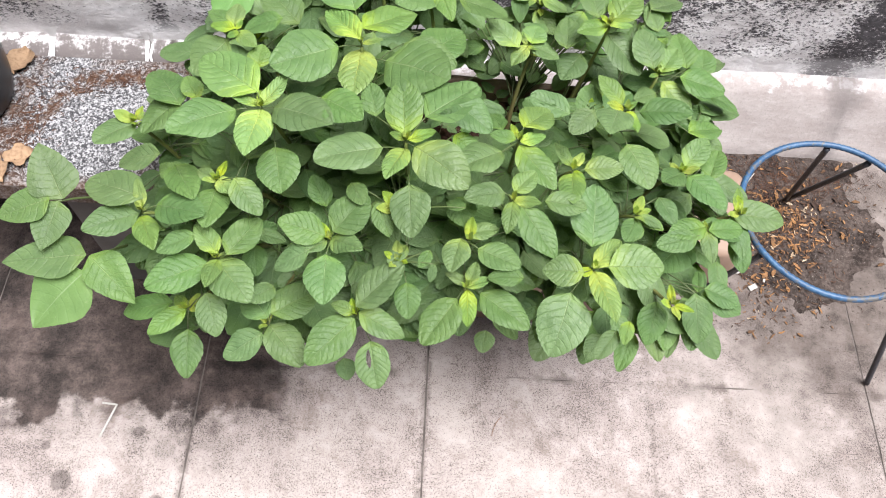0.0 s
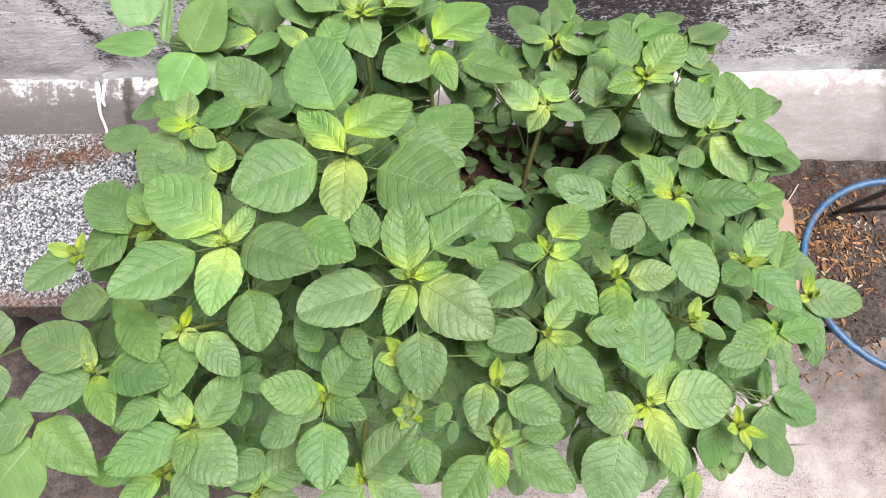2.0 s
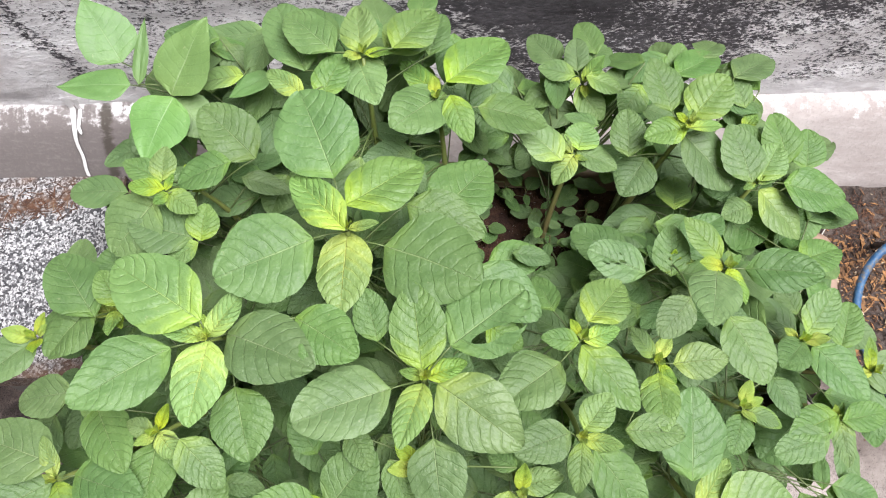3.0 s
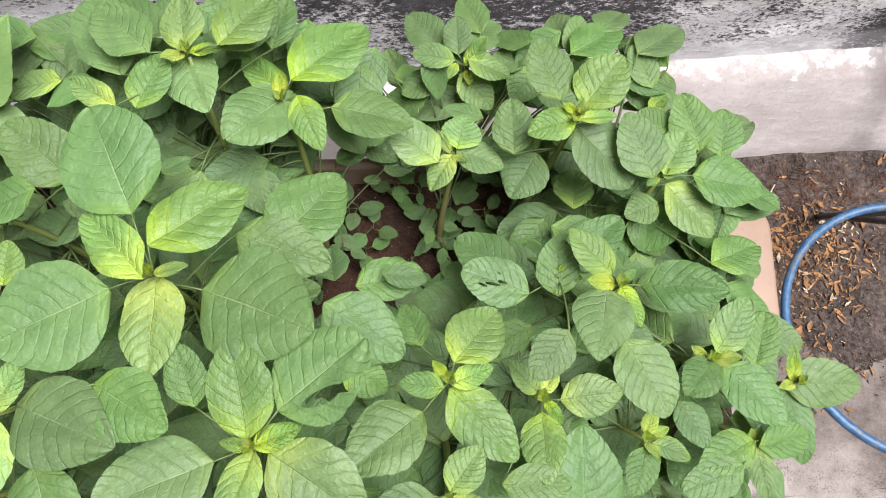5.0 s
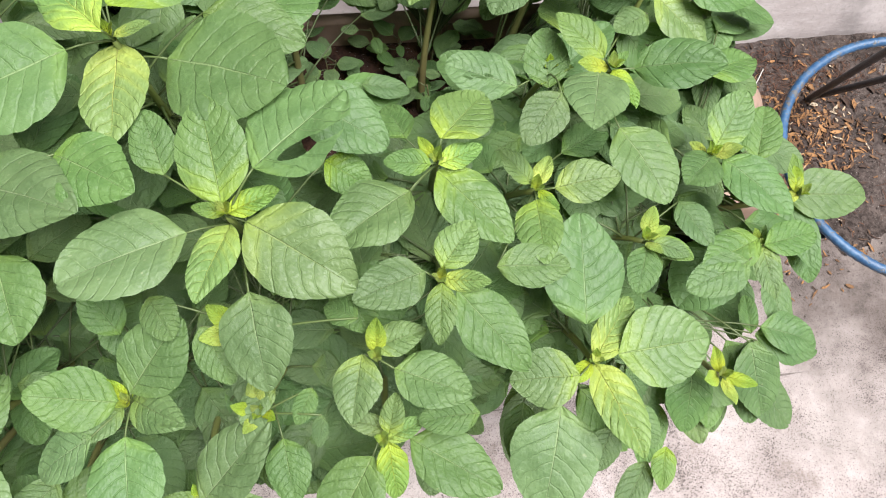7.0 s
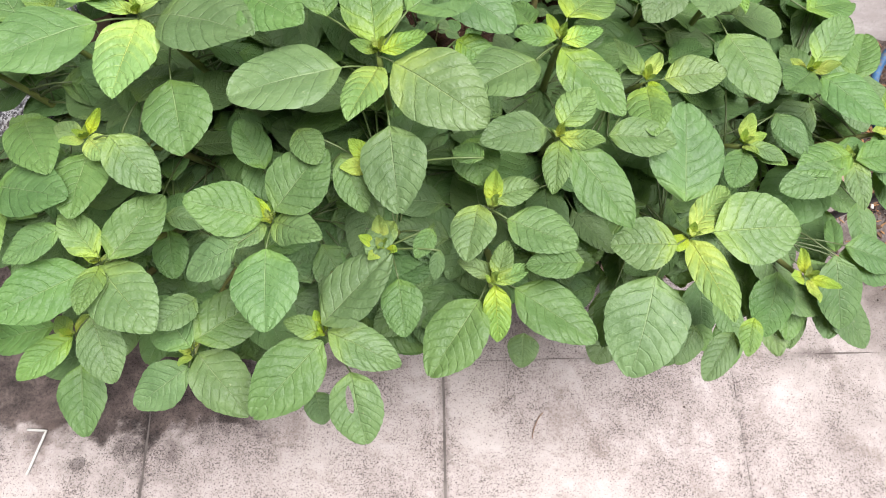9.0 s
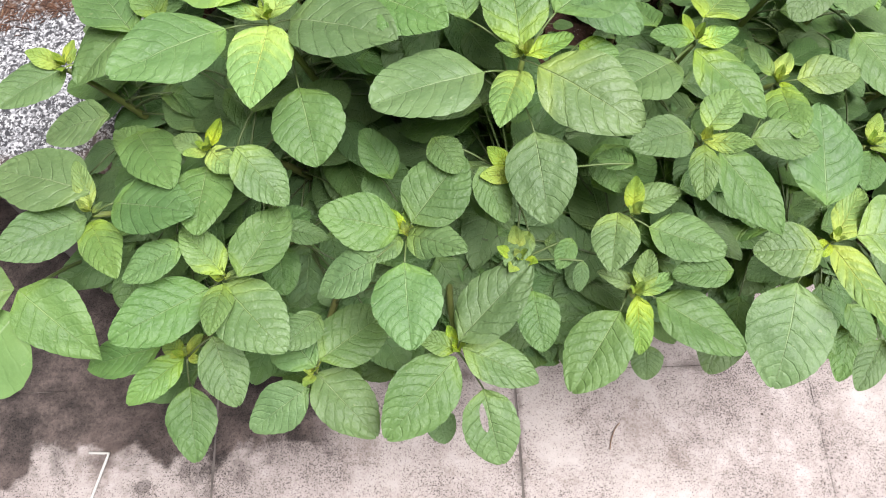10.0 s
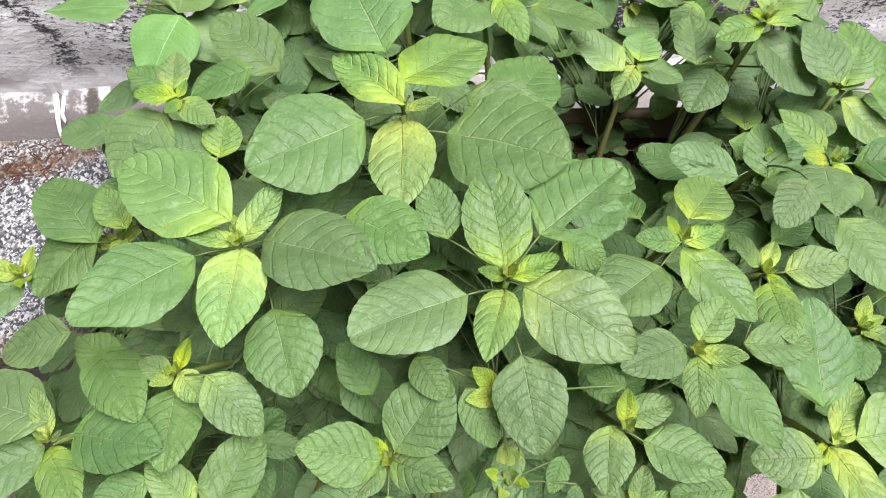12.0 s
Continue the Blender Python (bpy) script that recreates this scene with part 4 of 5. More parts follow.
shoot(0.193, 0.639, 0.587, AMARANTH, [
    (0.190, 0.643, 0.592, 131, 20, 0.041, 0.64, "l"),
    (0.208, 0.635, 0.596, 3, 3, 0.056, 0.73, "l"),
    (0.190, 0.625, 0.599, -94, 15, 0.063, 0.67, "l"),
    (0.148, 0.568, 0.613, -5, -7, 0.059, 0.65, "m"),
    (0.201, 0.634, 0.592, -72, 14, 0.022, 0.53, "y"),
])
shoot(0.271, 0.731, 0.614, AMARANTH, [
    (0.265, 0.739, 0.620, 130, 10, 0.056, 0.65, "l"),
    (0.290, 0.728, 0.616, -13, 16, 0.075, 0.68, "m"),
    (0.258, 0.727, 0.620, -110, 23, 0.081, 0.71, "m"),
    (0.273, 0.727, 0.614, -75, 4, 0.039, 0.58, "y"),
    (0.273, 0.684, 0.595, -67, -7, 0.077, 0.80, "m"),
    (0.270, 0.730, 0.618, 35, 14, 0.020, 0.53, "y"),
    (0.273, 0.732, 0.619, 53, 13, 0.011, 0.53, "y"),
])
shoot(0.102, 0.559, 0.623, AMARANTH, [
    (0.104, 0.565, 0.634, 49, 5, 0.044, 0.80, "l"),
    (0.114, 0.549, 0.627, -52, -20, 0.083, 0.61, "m"),
    (0.091, 0.563, 0.636, -160, 11, 0.059, 0.74, "m"),
    (0.103, 0.556, 0.626, -99, -11, 0.047, 0.56, "l"),
    (0.108, 0.559, 0.627, -17, 14, 0.034, 0.51, "y"),
])
shoot(0.221, 0.495, 0.559, AMARANTH, [
    (0.205, 0.482, 0.574, 176, -8, 0.056, 0.92, "l"),
    (0.218, 0.492, 0.568, 50, -11, 0.072, 0.45, "y"),
    (0.241, 0.497, 0.565, 4, -3, 0.079, 0.92, "l"),
    (0.225, 0.487, 0.551, -75, 12, 0.078, 0.53, "y"),
    (0.191, 0.464, 0.546, -107, -22, 0.092, 0.87, "m"),
    (0.219, 0.489, 0.560, 123, 14, 0.010, 0.53, "y"),
    (0.171, 0.480, 0.470, -104, -14, 0.058, 0.60, "m"),
    (0.255, 0.450, 0.440, -122, -14, 0.044, 0.76, "m"),
    (0.266, 0.465, 0.480, -67, -14, 0.044, 0.76, "m"),
])
shoot(0.045, 0.452, 0.568, AMARANTH, [
    (0.066, 0.452, 0.556, -36, -3, 0.082, 0.65, "m"),
    (0.035, 0.442, 0.555, -126, -15, 0.078, 0.74, "m"),
    (0.056, 0.455, 0.552, -97, -17, 0.048, 0.57, "y"),
    (0.049, 0.460, 0.565, 159, 8, 0.035, 0.55, "l"),
    (0.050, 0.452, 0.573, 20, 7, 0.032, 0.54, "y"),
    (0.050, 0.455, 0.574, 73, 14, 0.033, 0.65, "l"),
    (0.082, 0.443, 0.450, -97, -14, 0.034, 0.98, "m"),
])
shoot(0.047, 0.513, 0.589, AMARANTH, [
    (0.036, 0.517, 0.588, -103, 0, 0.054, 0.77, "l"),
    (0.044, 0.520, 0.593, 10, 8, 0.045, 0.65, "l"),
    (0.060, 0.503, 0.587, -27, 5, 0.064, 0.76, "m"),
])
shoot(-0.138, 0.500, 0.597, AMARANTH, [
    (-0.143, 0.499, 0.607, 171, 16, 0.065, 0.77, "m"),
    (-0.133, 0.504, 0.611, 48, 15, 0.067, 0.91, "m"),
    (-0.137, 0.502, 0.594, -31, 26, 0.060, 0.60, "l"),
    (-0.140, 0.474, 0.602, -87, -4, 0.070, 0.85, "m"),
    (-0.161, 0.476, 0.610, -157, -24, 0.055, 0.76, "m"),
    (-0.142, 0.497, 0.600, -135, 14, 0.037, 0.60, "l"),
    (-0.139, 0.500, 0.601, 85, 14, 0.021, 0.42, "y"),
    (-0.251, 0.537, 0.540, -10, -14, 0.043, 0.60, "m"),
    (-0.086, 0.574, 0.580, -58, -14, 0.070, 0.65, "m"),
    (-0.169, 0.588, 0.560, -54, -14, 0.055, 0.93, "m"),
])
shoot(-0.100, 0.421, 0.536, AMARANTH, [
    (-0.099, 0.423, 0.555, 41, 20, 0.086, 0.65, "m"),
    (-0.096, 0.421, 0.542, -24, -12, 0.070, 0.60, "l"),
    (-0.102, 0.415, 0.534, -134, -11, 0.088, 0.68, "m"),
    (-0.079, 0.392, 0.513, -78, -20, 0.065, 0.80, "s"),
    (-0.101, 0.420, 0.540, 165, 14, 0.035, 0.65, "l"),
    (-0.121, 0.389, 0.450, -73, -14, 0.032, 0.98, "m"),
])
shoot(-0.224, 0.415, 0.505, AMARANTH, [
    (-0.217, 0.421, 0.522, 37, -8, 0.074, 0.76, "m"),
    (-0.224, 0.418, 0.489, -48, -2, 0.078, 0.71, "m"),
    (-0.232, 0.406, 0.487, -150, -21, 0.066, 0.71, "m"),
    (-0.221, 0.416, 0.520, 130, -8, 0.064, 0.82, "m"),
])
shoot(-0.289, 0.477, 0.572, AMARANTH, [
    (-0.287, 0.478, 0.582, 132, 8, 0.053, 0.65, "l"),
    (-0.272, 0.472, 0.592, 62, -8, 0.073, 0.65, "m"),
    (-0.305, 0.476, 0.557, -150, 3, 0.087, 0.65, "m"),
    (-0.291, 0.476, 0.568, -48, -1, 0.081, 0.77, "l"),
    (-0.320, 0.503, 0.588, -152, -10, 0.056, 0.65, "m"),
    (-0.288, 0.473, 0.574, -96, 14, 0.049, 0.55, "l"),
    (-0.284, 0.478, 0.575, 22, 14, 0.013, 0.64, "y"),
    (-0.261, 0.539, 0.500, -82, -14, 0.048, 0.82, "m"),
])
shoot(-0.342, 0.438, 0.488, AMARANTH, [
    (-0.345, 0.438, 0.485, -141, -5, 0.062, 0.55, "l"),
    (-0.346, 0.419, 0.457, -86, -20, 0.070, 0.71, "m"),
    (-0.304, 0.440, 0.539, -70, -18, 0.062, 0.71, "m"),
    (-0.371, 0.454, 0.470, -171, -14, 0.078, 0.55, "m"),
    (-0.344, 0.438, 0.490, 136, -14, 0.031, 0.64, "y"),
])
shoot(-0.292, 0.845, 0.594, AMARANTH, [
    (-0.311, 0.827, 0.645, 152, 3, 0.047, 0.68, "l"),
    (-0.311, 0.827, 0.645, 88, 8, 0.038, 0.85, "l"),
    (-0.305, 0.815, 0.650, 173, -3, 0.039, 0.53, "y"),
    (-0.304, 0.813, 0.650, 74, 2, 0.020, 0.48, "y"),
    (-0.321, 0.812, 0.630, -133, -20, 0.072, 1.04, "m"),
    (-0.281, 0.773, 0.620, 164, 2, 0.070, 0.87, "m"),
    (-0.304, 0.814, 0.645, -34, -12, 0.037, 0.78, "l"),
    (-0.301, 0.810, 0.650, -146, -8, 0.018, 0.80, "y"),
    (-0.243, 0.851, 0.640, -161, -12, 0.062, 0.78, "m"),
    (-0.225, 0.871, 0.610, 137, 12, 0.084, 0.78, "m"),
    (-0.273, 0.769, 0.620, 84, 9, 0.041, 0.93, "l"),
    (-0.275, 0.768, 0.620, -146, -12, 0.039, 0.68, "l"),
    (-0.240, 0.858, 0.540, -176, -6, 0.063, 0.68, "m"),
    (-0.201, 0.882, 0.550, -115, -19, 0.052, 1.04, "m"),
    (-0.231, 0.883, 0.560, -167, -6, 0.034, 0.76, "m"),
    (-0.393, 0.956, 0.500, -156, -12, 0.059, 0.65, "m"),
    (-0.329, 0.973, 0.500, -152, -11, 0.049, 0.87, "m"),
    (-0.402, 0.859, 0.500, 140, 2, 0.035, 0.87, "m"),
    (-0.296, 0.899, 0.520, -139, -16, 0.059, 0.87, "m"),
])
shoot(-0.400, 0.538, 0.583, AMARANTH, [
    (-0.398, 0.551, 0.596, 161, -8, 0.094, 0.71, "m"),
    (-0.407, 0.537, 0.576, -149, 10, 0.075, 0.68, "m"),
    (-0.392, 0.541, 0.606, 117, -7, 0.041, 0.45, "y"),
    (-0.407, 0.537, 0.568, -59, 12, 0.070, 0.53, "l"),
    (-0.377, 0.540, 0.595, -17, 15, 0.080, 0.71, "m"),
    (-0.397, 0.536, 0.585, 52, 13, 0.012, 0.53, "y"),
])
shoot(-0.360, 0.702, 0.595, AMARANTH, [
    (-0.368, 0.688, 0.626, 126, -8, 0.089, 0.71, "m"),
    (-0.372, 0.707, 0.617, -133, -14, 0.074, 0.81, "m"),
    (-0.372, 0.748, 0.570, 96, 8, 0.039, 1.42, "m"),
    (-0.342, 0.697, 0.630, 124, 8, 0.043, 0.78, "l"),
    (-0.340, 0.699, 0.630, -116, -15, 0.034, 0.58, "y"),
    (-0.368, 0.779, 0.520, 76, 8, 0.042, 0.98, "m"),
    (-0.358, 0.597, 0.570, 138, -14, 0.059, 0.65, "l"),
])
shoot(-0.297, 0.575, 0.612, AMARANTH, [
    (-0.387, 0.619, 0.604, -176, -21, 0.069, 0.68, "m"),
    (-0.364, 0.604, 0.599, -57, 14, 0.081, 0.63, "m"),
    (-0.301, 0.569, 0.600, -92, 6, 0.067, 0.78, "m"),
    (-0.270, 0.566, 0.632, -47, -24, 0.061, 0.72, "l"),
    (-0.300, 0.576, 0.615, 160, 3, 0.028, 0.76, "l"),
    (-0.295, 0.577, 0.616, -51, 2, 0.035, 0.72, "y"),
    (-0.270, 0.530, 0.520, 48, -14, 0.057, 0.76, "m"),
])
shoot(0.260, 0.905, 0.611, AMARANTH, [
    (0.257, 0.901, 0.610, -171, -9, 0.050, 0.78, "l"),
    (0.266, 0.916, 0.605, 47, 12, 0.067, 0.89, "l"),
    (0.246, 0.929, 0.600, 107, 12, 0.068, 0.78, "m"),
    (0.258, 0.900, 0.612, 2, -3, 0.039, 0.48, "y"),
    (0.257, 0.900, 0.612, 73, 4, 0.024, 0.45, "y"),
    (0.259, 0.905, 0.590, -46, -20, 0.085, 0.85, "m"),
    (0.292, 1.021, 0.520, 86, 12, 0.056, 0.74, "m"),
    (0.366, 0.976, 0.530, 109, 11, 0.054, 0.68, "m"),
    (0.335, 0.986, 0.530, -15, -7, 0.051, 0.44, "m"),
    (0.374, 0.992, 0.520, -36, -8, 0.024, 0.38, "m"),
    (0.377, 0.981, 0.490, -174, -6, 0.036, 0.55, "m"),
    (0.363, 0.953, 0.520, 44, 2, 0.028, 0.74, "y"),
    (0.332, 0.846, 0.580, 107, 12, 0.072, 0.78, "m"),
    (0.375, 0.923, 0.530, 145, 1, 0.039, 0.93, "m"),
    (0.198, 0.887, 0.570, 88, 12, 0.059, 0.78, "m"),
    (0.225, 0.897, 0.550, -126, -20, 0.055, 1.04, "m"),
    (0.258, 0.939, 0.500, -54, -19, 0.063, 0.87, "m"),
])
shoot(0.361, 0.667, 0.556, AMARANTH, [
    (0.366, 0.672, 0.563, 51, 8, 0.062, 0.68, "l"),
    (0.372, 0.661, 0.559, -54, 3, 0.076, 0.68, "m"),
    (0.363, 0.665, 0.560, -139, 20, 0.054, 0.76, "m"),
    (0.402, 0.656, 0.558, 68, 2, 0.056, 0.71, "m"),
    (0.365, 0.668, 0.562, -55, 13, 0.011, 0.53, "y"),
])
shoot(0.404, 0.587, 0.512, AMARANTH, [
    (0.399, 0.592, 0.528, -159, 8, 0.066, 0.65, "l"),
    (0.401, 0.588, 0.526, -84, -13, 0.052, 0.55, "l"),
    (0.381, 0.570, 0.537, -162, -2, 0.064, 0.65, "m"),
    (0.402, 0.585, 0.530, 10, -8, 0.055, 0.65, "m"),
    (0.405, 0.593, 0.517, 63, 14, 0.016, 0.53, "y"),
    (0.337, 0.500, 0.420, -80, -16, 0.077, 0.65, "l"),
    (0.377, 0.501, 0.410, -101, -16, 0.068, 0.44, "m"),
    (0.312, 0.476, 0.400, -109, -16, 0.068, 0.55, "m"),
    (0.260, 0.480, 0.400, -115, -16, 0.064, 0.76, "m"),
    (0.408, 0.517, 0.440, -101, -16, 0.082, 0.68, "m"),
    (0.409, 0.520, 0.450, -16, -16, 0.070, 0.76, "m"),
    (0.477, 0.625, 0.450, -81, -16, 0.060, 0.65, "m"),
    (0.393, 0.607, 0.470, -136, -16, 0.077, 0.98, "m"),
    (0.323, 0.564, 0.430, -36, -16, 0.071, 0.76, "m"),
    (0.421, 0.685, 0.460, 33, -16, 0.085, 0.76, "m"),
    (0.410, 0.614, 0.430, -29, -16, 0.058, 0.76, "m"),
    (0.399, 0.668, 0.420, -22, -16, 0.057, 0.87, "m"),
])
shoot(0.349, 0.861, 0.550, AMARANTH, [
    (0.405, 0.896, 0.530, 103, 12, 0.066, 0.82, "m"),
    (0.350, 0.858, 0.560, 57, 11, 0.052, 0.93, "l"),
    (0.348, 0.858, 0.560, 4, -2, 0.024, 0.48, "y"),
    (0.435, 0.897, 0.510, 81, 12, 0.054, 0.93, "m"),
    (0.383, 0.859, 0.550, -13, -9, 0.078, 0.78, "m"),
    (0.357, 0.856, 0.540, -47, -20, 0.077, 0.74, "l"),
    (0.446, 0.860, 0.510, -29, -12, 0.054, 0.68, "m"),
    (0.349, 0.840, 0.530, -162, -9, 0.038, 1.04, "m"),
    (0.399, 0.930, 0.510, 114, 4, 0.031, 0.87, "m"),
    (0.346, 0.857, 0.560, -151, -8, 0.018, 0.53, "y"),
    (0.439, 0.857, 0.490, -106, -14, 0.048, 0.87, "m"),
    (0.396, 0.772, 0.520, 19, -14, 0.066, 0.78, "l"),
])
shoot(0.150, 0.931, 0.507, AMARANTH, [
    (0.134, 0.895, 0.565, 113, 5, 0.029, 0.37, "y"),
    (0.120, 0.884, 0.570, 139, 10, 0.068, 0.78, "l"),
    (0.141, 0.900, 0.565, 73, 8, 0.037, 1.25, "l"),
    (0.173, 0.942, 0.550, 161, -1, 0.044, 0.60, "m"),
    (0.140, 0.902, 0.560, -23, -10, 0.053, 0.78, "m"),
    (0.136, 0.894, 0.565, -127, -17, 0.044, 0.70, "y"),
    (0.135, 0.891, 0.567, -18, -5, 0.017, 0.48, "y"),
    (0.102, 0.961, 0.451, -29, -8, 0.047, 0.78, "m"),
    (0.131, 0.986, 0.431, -27, -8, 0.053, 0.78, "m"),
    (0.166, 0.968, 0.433, -104, -10, 0.033, 0.78, "m"),
    (0.195, 0.979, 0.402, -161, -7, 0.051, 0.78, "m"),
    (0.226, 0.969, 0.426, -120, -9, 0.046, 0.78, "m"),
])
shoot(0.293, 0.601, 0.535, AMARANTH, [
    (0.218, 0.523, 0.573, 85, 11, 0.092, 0.82, "m"),
    (0.300, 0.600, 0.535, -33, -2, 0.040, 0.55, "l"),
    (0.331, 0.633, 0.538, -67, -1, 0.050, 0.71, "m"),
    (0.293, 0.593, 0.539, -115, 5, 0.047, 0.71, "m"),
    (0.300, 0.599, 0.523, -111, 8, 0.044, 0.71, "l"),
    (0.298, 0.596, 0.543, -27, -8, 0.035, 0.55, "l"),
    (0.347, 0.654, 0.500, -50, -14, 0.061, 0.76, "m"),
])
shoot(0.164, 1.015, 0.531, AMARANTH, [
    (0.148, 1.008, 0.560, 164, -2, 0.047, 0.68, "l"),
    (0.153, 1.002, 0.570, 39, 4, 0.040, 0.53, "y"),
    (0.163, 1.011, 0.555, -25, -10, 0.050, 0.78, "l"),
    (0.149, 0.998, 0.570, -121, -9, 0.020, 0.64, "y"),
    (0.153, 1.021, 0.550, 88, 9, 0.045, 0.76, "m"),
    (0.142, 1.011, 0.530, -164, -11, 0.057, 0.72, "m"),
    (0.093, 1.031, 0.470, 110, 10, 0.054, 0.65, "m"),
    (0.155, 1.010, 0.530, -50, -17, 0.053, 0.78, "l"),
    (0.156, 1.019, 0.480, -153, -13, 0.053, 0.71, "m"),
    (0.239, 1.013, 0.530, -128, -17, 0.048, 0.93, "l"),
    (0.254, 1.040, 0.500, 165, -2, 0.045, 0.44, "m"),
])
shoot(0.222, 0.748, 0.592, AMARANTH, [
    (0.192, 0.733, 0.597, 158, 6, 0.066, 0.75, "g"),
    (0.218, 0.728, 0.598, 84, 8, 0.057, 0.76, "m"),
    (0.209, 0.680, 0.672, -132, -8, 0.049, 0.76, "m"),
    (0.266, 0.851, 0.500, 79, -14, 0.055, 0.87, "l"),
])
shoot(-0.026, 0.931, 0.628, AMARANTH, [
    (-0.012, 0.952, 0.610, 145, 8, 0.065, 0.53, "y"),
    (-0.015, 0.942, 0.623, -135, 17, 0.087, 0.78, "m"),
    (-0.010, 0.932, 0.635, -69, -8, 0.060, 0.60, "l"),
    (-0.014, 0.942, 0.646, 45, -14, 0.105, 0.65, "l"),
    (0.073, 0.976, 0.470, -179, -7, 0.055, 0.68, "m"),
    (0.098, 0.990, 0.430, -125, -14, 0.041, 0.65, "m"),
    (0.005, 0.955, 0.440, 21, 1, 0.042, 0.76, "m"),
    (0.060, 0.945, 0.430, 11, -1, 0.045, 0.76, "m"),
    (-0.015, 0.969, 0.450, -166, -9, 0.041, 0.76, "m"),
    (0.021, 0.920, 0.630, -13, -10, 0.080, 0.78, "m"),
    (0.038, 0.966, 0.460, 132, 3, 0.038, 0.87, "m"),
    (-0.060, 0.995, 0.444, -43, -8, 0.039, 0.78, "m"),
    (-0.094, 0.971, 0.422, -148, -8, 0.039, 0.78, "m"),
    (-0.025, 0.973, 0.409, -154, -8, 0.043, 0.78, "m"),
    (0.013, 0.989, 0.444, -38, -8, 0.039, 0.78, "m"),
    (0.035, 0.981, 0.440, -31, -8, 0.052, 0.78, "m"),
    (0.063, 0.979, 0.437, -89, -10, 0.032, 0.78, "m"),
])
shoot(-0.435, 0.675, 0.598, AMARANTH, [
    (-0.435, 0.675, 0.598, -135, 8, 0.066, 0.76, "m"),
])
shoot(0.479, 0.649, 0.475, AMARANTH, [
    (0.463, 0.650, 0.477, -5, -6, 0.087, 0.65, "m"),
    (0.457, 0.653, 0.489, 66, 12, 0.037, 0.53, "y"),
    (0.467, 0.650, 0.470, -82, -8, 0.074, 0.55, "m"),
])
shoot(0.348, 0.479, 0.492, AMARANTH, [
    (0.412, 0.525, 0.459, -20, -13, 0.059, 0.76, "m"),
    (0.408, 0.513, 0.452, -109, -8, 0.054, 0.65, "m"),
    (0.404, 0.521, 0.452, 81, -8, 0.041, 0.49, "m"),
    (0.266, 0.421, 0.556, -106, -8, 0.034, 0.65, "l"),
    (0.252, 0.412, 0.544, -127, -8, 0.050, 0.55, "m"),
])
shoot(-0.104, 0.965, 0.665, AMARANTH, [
    (-0.106, 0.965, 0.668, 95, 4, 0.061, 0.74, "l"),
    (-0.167, 0.953, 0.655, 112, -6, 0.104, 0.62, "m"),
    (-0.032, 0.981, 0.640, 74, 0, 0.060, 0.60, "m"),
    (-0.100, 0.966, 0.668, -3, 7, 0.035, 0.40, "y"),
    (-0.134, 1.005, 0.640, 144, -8, 0.078, 0.60, "m"),
    (-0.115, 0.981, 0.651, -70, 0, 0.075, 0.76, "l"),
    (-0.149, 0.912, 0.664, 65, 2, 0.059, 0.71, "l"),
    (-0.164, 0.912, 0.671, 148, 7, 0.047, 0.58, "y"),
    (-0.133, 0.956, 0.683, 133, -8, 0.083, 0.65, "m"),
    (-0.071, 0.957, 0.687, 51, -8, 0.074, 0.76, "l"),
    (-0.080, 0.974, 0.658, 45, -8, 0.076, 0.76, "l"),
])
shoot(-0.047, 0.484, 0.574, AMARANTH, [
    (-0.035, 0.465, 0.550, -84, -8, 0.052, 0.76, "m"),
    (-0.004, 0.496, 0.587, -118, -3, 0.030, 0.65, "m"),
    (0.002, 0.474, 0.591, -101, -23, 0.025, 0.55, "m"),
    (0.121, 0.461, 0.590, 179, -9, 0.048, 0.65, "m"),
    (-0.149, 0.555, 0.590, 121, 19, 0.049, 0.71, "m"),
    (-0.215, 0.455, 0.538, -132, 20, 0.045, 0.76, "m"),
])


